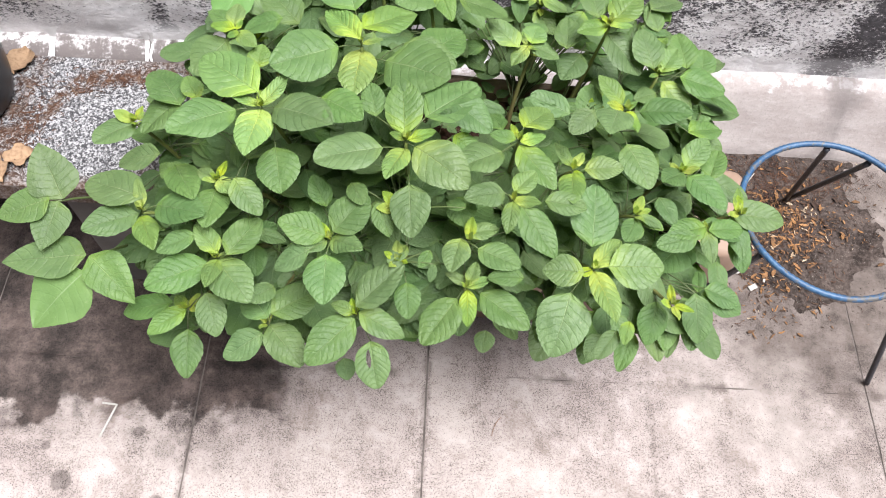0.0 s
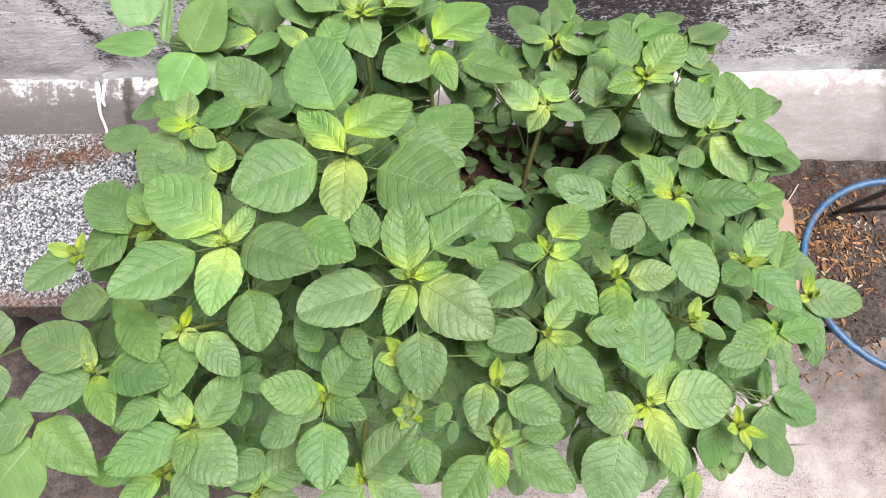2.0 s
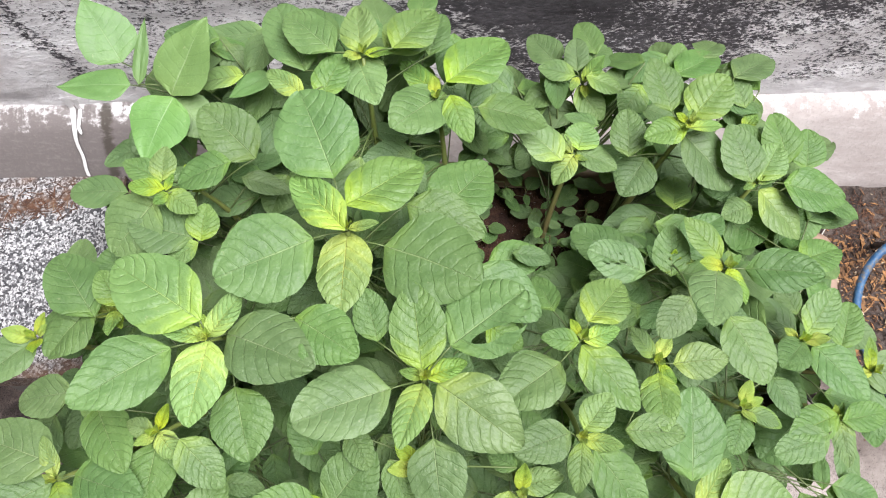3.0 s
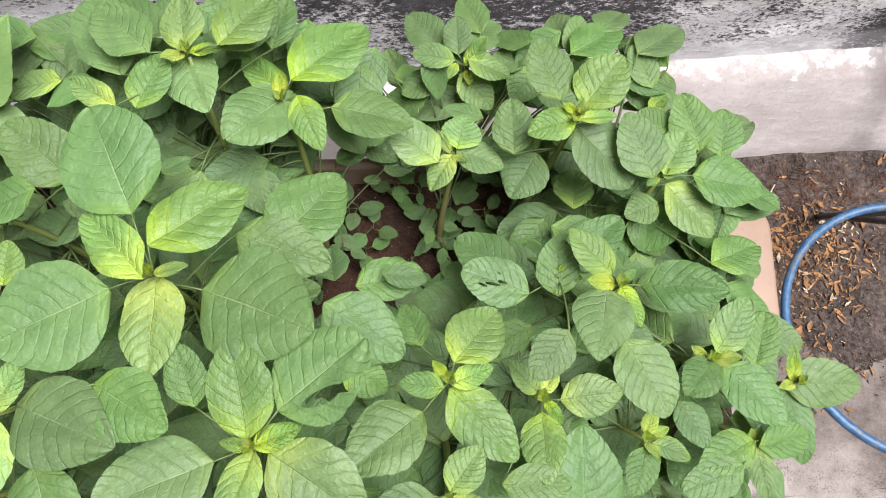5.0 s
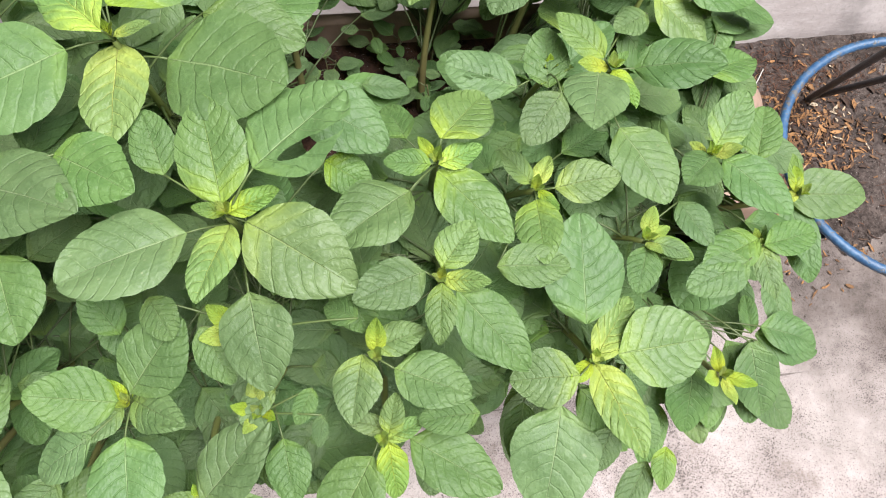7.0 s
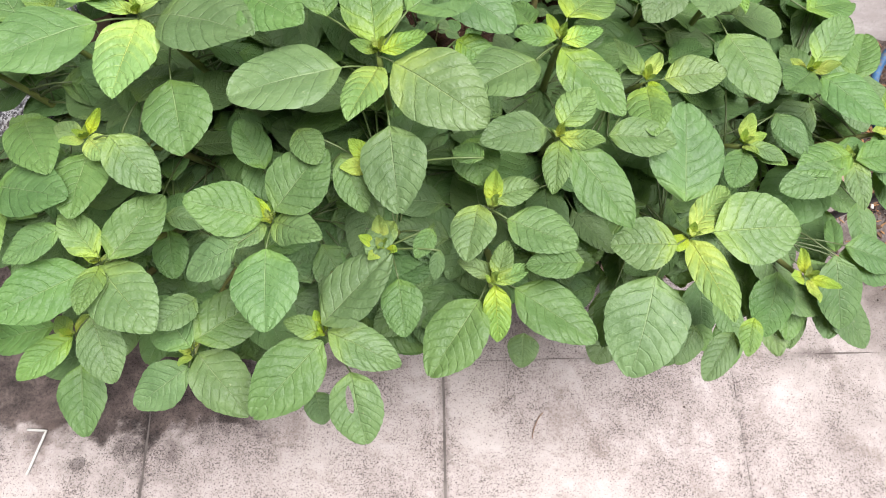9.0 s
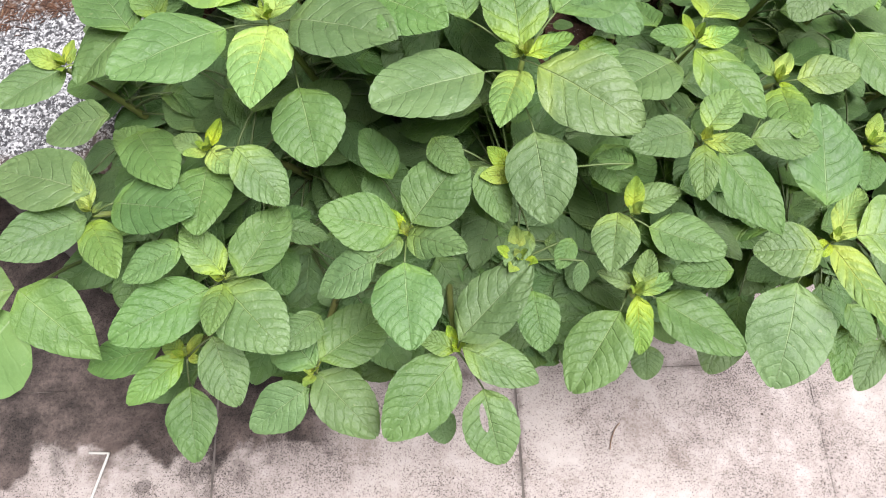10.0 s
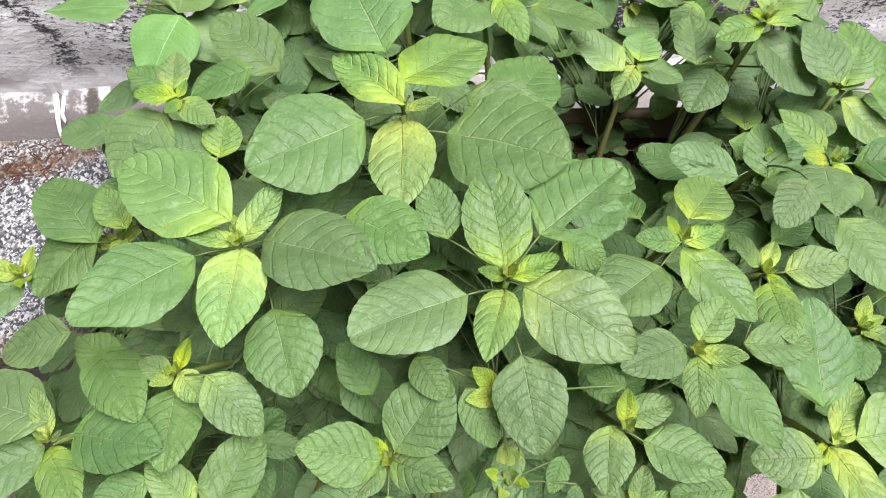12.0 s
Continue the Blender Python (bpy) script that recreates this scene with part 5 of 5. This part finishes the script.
def grow():
    x0, x1, y0, y1, zt = TROUGH
    rnd = random.Random(31)
    can = np.array(CANOPY)
    hearts = []
    for tip, sort, leaves in SHOOTS:
        fx = min(max(0.03 + (tip.x - 0.03) * 0.80 + rnd.uniform(-0.02, 0.02), x0 + 0.06), x1 - 0.06)
        fy = min(max(0.79 + (tip.y - 0.79) * 0.62 + rnd.uniform(-0.02, 0.02), y0 + 0.06), y1 - 0.06)
        foot = Vector((fx, fy, 0.332))
        if sort == BEAN:
            plant = thing("bean_plant", foot, "bright green bean vine with pointed three-part leaves, rooted in the trough", "bean plant", "bean vines")
        else:
            plant = thing("amaranth_plant", foot, "green amaranth plant with yellow-green young top leaves, rooted in the trough", "amaranth", "amaranth plants")
        bend = foot.lerp(tip, 0.55) + Vector((rnd.uniform(-0.02, 0.02), rnd.uniform(-0.02, 0.02), 0.04))
        line = bezier(foot, bend, tip - Vector((0, 0, 0.004)), 10)
        thick = 0.0032 if sort == BEAN else 0.0052
        put_tube("stem", plant, line, [thick * (1 - 0.55 * i / 10) for i in range(11)], MAT_VINE if sort == BEAN else MAT_STEM, 7)

        def from_stem(base):
            """The stem's point that a leaf stalk springs from."""
            b = Vector(base)
            best = min(line, key=lambda p: (p - b).length + 1.2 * max(0.0, p.z - b.z + 0.25 * (b.xy - p.xy).length))
            return best

        for bx, by, bz, az, el, ln, wr, kind in leaves:
            base = Vector((bx, by, bz))
            if kind == "y" and 0.004 < (base - tip).length < 0.045:
                # young blades run almost stalkless into the shoot's heart
                point = base + ln * Vector((math.cos(radians(az)) * math.cos(radians(el)), math.sin(radians(az)) * math.cos(radians(el)), math.sin(radians(el))))
                heart = base.lerp(tip, 0.7)
                reach = point - heart
                if reach.length > ln:
                    wr *= 0.5 + 0.5 * ln / reach.length
                    base, ln = heart, reach.length
                    az, el = math.degrees(math.atan2(reach.y, reach.x)), math.degrees(math.atan2(reach.z, reach.xy.length))
            put_leaf(plant, base, az, el, ln, wr, kind)
            start = from_stem(base)
            if 0.012 < (base - start).length < 0.11:
                mid = start.lerp(base, 0.55) + Vector((0, 0, 0.15 * (base - start).length))
                put_tube("leaf_stalk", plant, bezier(start, mid, base, 4), [0.0012, 0.0010, 0.0009, 0.0008, 0.0008], MAT_VINE, 5)
        if sort == BEAN:
            continue
        hearts.append((plant, tip))
        # small new leaves at the tip, in the gaps between the others
        taken = [l[3] for l in leaves if (Vector(l[:3]) - tip).length < 0.045]
        for k in range(9):
            az = 137.5 * k + rnd.uniform(0, 360)
            near = min([abs((az - t + 180) % 360 - 180) for t in taken], default=180)
            if near < 38:
                continue
            taken.append(az)
            ln = rnd.uniform(0.016, 0.031)
            d = Vector((math.cos(radians(az)), math.sin(radians(az)), 0))
            put_leaf(plant, tip + d * 0.003 + Vector((0, 0, 0.002)), az, rnd.uniform(5, 45), ln, rnd.uniform(0.48, 0.66), "t")
        # older leaves lower on the stem, under the canopy
        az = rnd.uniform(0, 360)
        for k in range(64):
            az += 137.5 + rnd.uniform(-20, 20)
            f = 0.15 + 0.77 * (k + rnd.random()) / 64
            at = line[int(f * 10)].lerp(line[min(int(f * 10) + 1, 10)], f * 10 % 1)
            ln, stalk, el = rnd.uniform(0.045, 0.085), rnd.uniform(0.02, 0.075), rnd.uniform(-38, 8)
            d = Vector((math.cos(radians(az)), math.sin(radians(az)), 0))
            base = at + d * stalk + Vector((0, 0, stalk * 0.3))
            mid = base + d * ln * 0.5
            end = base + d * ln
            if end.y < 0.42 or end.x > 0.50 or end.x < -0.48 or end.y > 1.12:
                continue
            if any(-0.03 < q.x < 0.205 and 0.82 < q.y < 0.985 for q in (base, mid, end)):
                continue
            dist = np.hypot(can[:, 0] - mid.x, can[:, 1] - mid.y)
            near = can[dist < 0.06]
            if len(near) == 0 and mid.y > 0.93 and base.z < 0.58 and abs(mid.x) < 0.42:
                near = np.array([[0.0, 0.0, 0.62]])
            under = 0.045 if mid.y > 0.84 or mid.x > 0.24 else 0.062
            if len(near) == 0 or max(base.z, mid.z) > near[:, 2].min() - under:
                if len(near) and near[:, 2].min() - under - 0.015 > 0.37:
                    drop = max(base.z, mid.z) - (near[:, 2].min() - under - 0.015)
                    at, base = at - Vector((0, 0, drop)), base - Vector((0, 0, drop))
                    if at.z < 0.36 or drop > 0.14:
                        continue
                    best = min(line, key=lambda p: abs(p.z - at.z))
                    at = best
                else:
                    continue
            put_leaf(plant, base, az, el, ln, rnd.uniform(0.58, 0.75), "f")
            put_tube("leaf_stalk", plant, bezier(at, at.lerp(base, 0.5) + Vector((0, 0, 0.008)), base, 3), [0.0013, 0.0011, 0.0010, 0.0009], MAT_VINE, 5)

    # leaves that hang over the trough's rim, at the back and along the front and the far end
    plants = [o for o in scene.collection.objects if o.name.startswith("amaranth_plant")]
    rims = [(rnd.uniform(-0.42, 0.45), rnd.uniform(0.565, 0.60), rnd.uniform(0.40, 0.455), rnd.gauss(-90, 35)) for _ in range(70)]
    rims += [(rnd.uniform(0.40, 0.445), rnd.uniform(0.60, 0.93), rnd.uniform(0.42, 0.50), rnd.gauss(0, 45)) for _ in range(34)]
    rims += [(rnd.uniform(-0.40, 0.42), rnd.uniform(0.99, 1.05), rnd.uniform(0.43, 0.56), rnd.uniform(0, 360)) for _ in range(90)]
    rims += [(rnd.uniform(0.20, 0.42), rnd.uniform(0.80, 0.98), rnd.uniform(0.42, 0.52), rnd.uniform(0, 360)) for _ in range(40)]
    rims += [(rnd.uniform(-0.42, -0.04), rnd.uniform(0.84, 0.99), rnd.uniform(0.42, 0.55), rnd.uniform(0, 360)) for _ in range(60)]
    rims += [(rnd.uniform(0.22, 0.40), rnd.uniform(0.48, 0.56), rnd.uniform(0.42, 0.48), rnd.gauss(-70, 40)) for _ in range(22)]
    rims += [(rnd.uniform(-0.30, 0.0), rnd.uniform(1.00, 1.08), rnd.uniform(0.54, 0.61), rnd.uniform(0, 360)) for _ in range(30)]
    for x, y, z, az in rims:
        base = Vector((x, y, z))
        plant = min(plants, key=lambda o: (o.location.xy - base.xy).length)
        foot = plant.location + Vector((0, 0, 0.05))
        ln = rnd.uniform(0.050, 0.080)
        put_leaf(plant, base, az, rnd.uniform(-34, -4), ln, rnd.uniform(0.58, 0.75), "f")
        put_tube("leaf_stalk", plant, bezier(foot, foot.lerp(base, 0.6) + Vector((0, 0, 0.03)), base, 4), [0.0016, 0.0014, 0.0012, 0.0010, 0.0009], MAT_VINE, 5)

    # folded bud leaves in each shoot's heart
    for plant, tip in hearts:
        for turn in (20, 150, 265):
            put_leaf(plant, tip + Vector((0, 0, 0.003)), turn + 280 * tip.x, 48 + turn % 23, 0.013 + 0.002 * (turn % 3), 0.55, "t", 0)


grow()


# ---- seedlings on the open soil ----
def build_seedlings():
    rnd = random.Random(5)
    made = []
    for k in range(3):
        s = thing("amaranth_seedling", (0, 0, 0), "small green amaranth seedling on the bare soil", "seedling", "seedlings in the trough")
        h = (0.035, 0.05, 0.07)[k]
        put_tube("stem", s, bezier((0, 0, -0.004), (0.004, 0, h * 0.5), (0.003, 0.003, h), 4), [0.0011, 0.001, 0.0009, 0.0008, 0.0007], MAT_STEM, 5)
        az = rnd.uniform(0, 360)
        for q in range(3 + k):
            az += 125 + rnd.uniform(-20, 20)
            d = Vector((math.cos(radians(az)), math.sin(radians(az)), 0))
            zz = h * (1.0 - 0.16 * q)
            base = Vector((0.003, 0.003, zz)) + d * rnd.uniform(0.004, 0.014)
            put_tube("leaf_stalk", s, [Vector((0.003, 0.003, zz - 0.004)), base], [0.0007, 0.0006], MAT_VINE, 4)
            put_leaf(s, base, az, rnd.uniform(-15, 15), rnd.uniform(0.016, 0.034), rnd.uniform(0.6, 0.75), "f")
        made.append(s)
    spots = []
    while len(spots) < 24:
        x, y = rnd.uniform(-0.04, 0.20), rnd.uniform(0.80, 0.965)
        if y < 0.885 and x < 0.09 and rnd.random() < 0.93:
            continue
        if all((x - a) ** 2 + (y - b) ** 2 > 0.017 ** 2 for a, b in spots):
            spots.append((x, y))
    for k, (x, y) in enumerate(spots):
        m = pose(x, y, 0.338, rnd.uniform(-8, 8), rnd.uniform(-8, 8), rnd.uniform(0, 360))
        if k < 3:
            made[k].matrix_basis = m
        else:
            copy_thing(made[k % 3], m)


build_seedlings()


# ---- iron plant stand ----
# where each leg meets the ring, and its foot
LEGS = ((0.708, 0.866, 0.812, 0.996), (0.778, 0.838, 0.818, 0.999), (0.812, 0.624, 0.902, 0.556), (0.550, 0.637, 0.531, 0.715))
def build_stand():
    cx, cy, h, r = 0.684, 0.715, 0.380, 0.156
    stand = thing("plant_stand", (cx, cy, 0), "empty round iron plant stand with chipped blue ring, dark legs", "plant stand")
    n = 220
    ring = [(r * math.cos(math.tau * i / n), r * math.sin(math.tau * i / n), h + 0.004 * math.sin(math.tau * i / n * 2)) for i in range(n)]
    part("ring", tube_mesh("ring", ring, [0.0056] * n, 10, True, 0.055), MAT_BLUE, stand, "chipped blue ring of ribbed bar")
    o = Vector((cx, cy, 0))

    def leg(a, b):
        pts = [Vector(a).lerp(Vector(b), i / 24) - o for i in range(25)]
        part("leg", tube_mesh("leg", pts, [0.0055] * 25, 8, False, 0.04), MAT_IRON, stand, "dark iron leg")

    for ax, ay, fx, fy in LEGS:
        leg((ax, ay, h - 0.006), (fx, fy, 0.005))


build_stand()


# ---- heap of earth and husks under the stand ----
def build_heap():
    def height(x, y):
        d = math.hypot((x - 0.80) / 1.15, y - 0.90)
        n = noise.noise(Vector((x * 7, y * 7, 2.0))) * 0.07 + noise.noise(Vector((x * 23, y * 23, 5.0))) * 0.035
        q = 0.175 + n - d
        near_wall = max(0.0, 1 - abs(y - 1.09) / 0.10) * max(0.0, 1 - abs(x - 0.78) / 0.28)
        return min(max(q, -0.03), 0.16) * 0.085 + near_wall * 0.012 + 0.002 * noise.noise(Vector((x * 60, y * 60, 0)))

    nx, ny = 90, 80
    verts, faces = [], []
    for j in range(ny + 1):
        for i in range(nx + 1):
            x, y = 0.50 + 0.62 * i / nx, 0.60 + 0.53 * j / ny
            verts.append((x, y, height(x, y) - 0.0005))
    for j in range(ny):
        for i in range(nx):
            a = j * (nx + 1) + i
            if max(verts[q][2] for q in (a, a + 1, a + nx + 2, a + nx + 1)) > -0.0012:
                faces.append((a, a + 1, a + nx + 2, a + nx + 1))
    heap = part("earth_heap", mesh_from("earth_heap", verts, faces), MAT_EARTH)
    tagged(heap, "thin heap of dark grey-brown earth swept against the wall", "earth", kind="stuff")

    rnd = random.Random(9)
    verts, faces = [], []
    count = 0
    while count < 1700:
        if rnd.random() < 0.55:
            x, y = rnd.gauss(0.79, 0.075), rnd.gauss(0.93, 0.055)
        elif rnd.random() < 0.6:
            x, y = rnd.gauss(0.70, 0.055), rnd.gauss(0.86, 0.10)
        else:
            x, y = rnd.uniform(0.58, 1.05), rnd.uniform(0.66, 1.115)
        if not (0.56 < x < 1.08 and 0.63 < y < 1.117) or (x > 0.86 and y < 0.86 and rnd.random() < 0.75):
            continue
        z = max(height(x, y), 0.0) + 0.001
        ln = rnd.uniform(0.003, 0.010) if rnd.random() < 0.78 else rnd.uniform(0.010, 0.021)
        w = ln * rnd.uniform(0.08, 0.24)
        a, tilt, curl = rnd.uniform(0, math.tau), rnd.uniform(-0.25, 0.25), rnd.uniform(0.3, 1.1)
        b = len(verts)
        for i in range(5):
            u = i / 4
            ww = w * math.sin(math.pi * (0.08 + 0.84 * u)) ** 0.8 * rnd.uniform(0.6, 1.3)
            for v in (-1, 0, 1):
                lx, ly = (u - 0.5) * ln + rnd.uniform(-0.06, 0.06) * ln, v * ww + 0.25 * curl * ln * (u - 0.5) ** 2
                lz = ww * curl * (v * v) + 0.25 * ln * (u - 0.5) ** 2 + tilt * lx
                verts.append((x + lx * math.cos(a) - ly * math.sin(a), y + lx * math.sin(a) + ly * math.cos(a), z + max(lz, 0) + 0.0006))
        for i in range(4):
            for k in range(2):
                q = b + i * 3 + k
                faces.append((q, q + 1, q + 4, q + 3))
        count += 1
    ob = part("husk_litter", mesh_from("husk_litter", verts, faces), MAT_HUSK)
    tagged(ob, "orange-brown seed husks and dry bits strewn on the earth", "plant litter", kind="stuff")

    # rotted fibres, thickest against the wall
    verts, faces = [], []
    for _ in range(1100):
        x, y = rnd.gauss(0.80, 0.10), rnd.gauss(1.045, 0.035)
        if rnd.random() < 0.35:
            x, y = rnd.gauss(0.72, 0.09), rnd.gauss(0.90, 0.09)
        if not (0.56 < x < 1.06 and 0.66 < y < 1.112):
            continue
        a, ln, w, z = rnd.uniform(0, math.tau), rnd.uniform(0.005, 0.020), rnd.uniform(0.0003, 0.0008), max(height(x, y), 0.0) + 0.002
        bend, b = rnd.uniform(-1.2, 1.2), len(verts)
        for i in range(5):
            q = i / 4 - 0.5
            px, py = x + ln * q * math.cos(a + bend * q), y + ln * q * math.sin(a + bend * q)
            hz = z + 0.012 * (0.25 - q * q) * rnd.random()
            sx, sy = -math.sin(a) * w, math.cos(a) * w
            verts += [(px + sx, py + sy, hz), (px, py, hz + w), (px - sx, py - sy, hz)]
        for i in range(4):
            q = b + i * 3
            faces += [(q, q + 1, q + 4, q + 3), (q + 1, q + 2, q + 5, q + 4)]
    ob = part("fibre_litter", mesh_from("fibre_litter", verts, faces), MAT_ROOT)
    tagged(ob, "dark brown rotted plant fibres heaped against the skirting", "plant litter", kind="stuff")

    # loose crumbs, thinning out over the concrete
    verts, faces = [], []
    for _ in range(800):
        a, d = rnd.uniform(0, math.tau), abs(rnd.gauss(0.18, 0.055))
        x, y, r = 0.80 + 1.15 * d * math.cos(a), 0.90 + d * math.sin(a), rnd.uniform(0.0006, 0.0020)
        if x < 0.53 or y > 1.112 or y < 0.55:
            continue
        z, b = max(height(x, y), 0.0) + r * 0.3, len(verts)
        for px, py, pz in ((1, 0, 0), (-1, 0, 0), (0, 1, 0), (0, -1, 0), (0, 0, 1), (0, 0, -1)):
            q = r * rnd.uniform(0.6, 1.3)
            verts.append((x + px * q, y + py * q, z + pz * q * 0.7))
        faces += [(b + p, b + q, b + t) for p, q, t in ((0, 2, 4), (2, 1, 4), (1, 3, 4), (3, 0, 4), (2, 0, 5), (1, 2, 5), (3, 1, 5), (0, 3, 5))]
    ob = part("soil_crumbs", mesh_from("soil_crumbs", verts, faces), MAT_EARTH)
    tagged(ob, "dark loose crumbs of earth scattered round the heap", "earth", kind="stuff")

    # straws over the earth
    for a, b, c in (((0.632, 0.80, 0.012), (0.640, 0.88, 0.02), (0.690, 1.02, 0.012)), ((0.66, 0.955, 0.012), (0.70, 1.0, 0.018), (0.745, 1.06, 0.014)), ((0.625, 0.875, 0.010), (0.65, 0.885, 0.014), (0.68, 0.89, 0.010))):
        ob = part("dry_straw", tube_mesh("dry_straw", bezier(a, b, c, 8), [0.0012] * 9, 5), MAT_PALE)
        tagged(ob, "thin pale dry straw lying on the earth", "straw", "dry straws")
    # pale chips beside the stand
    for k, (x, y, s, turn) in enumerate(((0.700, 0.765, 0.020, 30), (0.727, 0.782, 0.009, 70), (0.672, 0.80, 0.010, 10))):
        bm = box_bm(-s / 2, s / 2, -s * 0.28, s * 0.28, 0, 0.003, 0.0008, 1)
        ob = part("pale_chip", bm, MAT_PALE)
        ob.matrix_basis = pose(x, y, max(height(x, y), 0) + 0.001, 4, 3, turn)
        tagged(ob, "small off-white chip of rubbish on the earth", "chip", "pale chips")


build_heap()


# ---- small litter ----
def build_small():
    pts = [Vector((-0.632, 0.4385, 0.0035)), Vector((-0.603, 0.4365, 0.0035)), Vector((-0.6205, 0.372, 0.0035))]
    line = [pts[0].lerp(pts[1], i / 5) for i in range(5)] + [pts[1].lerp(pts[2], i / 8) for i in range(9)]
    ob = part("bent_straw", tube_mesh("bent_straw", line, [0.0021] * len(line), 7), MAT_STRAW)
    tagged(ob, "sharply bent white plastic straw on the concrete", "straw")
    ob = part("twig", tube_mesh("twig", bezier((0.132, 0.411, 0.0015), (0.136, 0.436, 0.003), (0.151, 0.449, 0.0015), 8), [0.0007] * 9, 5), MAT_TWIG)
    tagged(ob, "thin curved brown twig on the concrete", "twig")
    rnd = random.Random(3)
    for x, y, s in ((0.366, 0.453, 0.0018), (0.475, 0.385, 0.0015), (-0.10, 0.38, 0.0013), (0.60, 0.44, 0.0014), (-0.36, 0.31, 0.0015)):
        bm = bmesh.new()
        bmesh.ops.create_icosphere(bm, subdivisions=2, radius=s)
        for v in bm.verts:
            v.co *= 1 + 0.3 * rnd.uniform(-1, 1)
            v.co.z = max(v.co.z * 0.6, -s * 0.4)
        ob = part("soil_crumb", bm, MAT_EARTH)
        ob.matrix_basis = pose(x, y, s * 0.4)
        tagged(ob, "dark crumb of soil on the concrete", "soil crumb", "soil crumbs")
    # bits of wrapper in the trough
    for name, x, y, s, turn, mat, label in (("wrapper_scrap", 0.405, 0.80, 0.045, 20, MAT_RED, "crumpled red plastic scrap on the soil"), ("wrapper_scrap", 0.385, 0.72, 0.035, 70, MAT_RED, "crumpled red plastic scrap on the soil"),
                                           ("teal_scrap", 0.43, 0.90, 0.014, 40, MAT_TEAL, "tiny teal plastic chip on the soil")):
        n = 7
        verts = [((i / n - 0.5) * s, (j / n - 0.5) * s * 0.7, 0.012 + 0.22 * s * noise.noise(Vector((i * 0.9, j * 0.9, s * 900)))) for j in range(n + 1) for i in range(n + 1)]
        faces = [(j * (n + 1) + i, j * (n + 1) + i + 1, (j + 1) * (n + 1) + i + 1, (j + 1) * (n + 1) + i) for j in range(n) for i in range(n)]
        ob = part(name, mesh_from(name, verts, faces), mat)
        ob.matrix_basis = pose(x, y, 0.338, 8, -12, turn)
        tagged(ob, label, "scrap")


build_small()
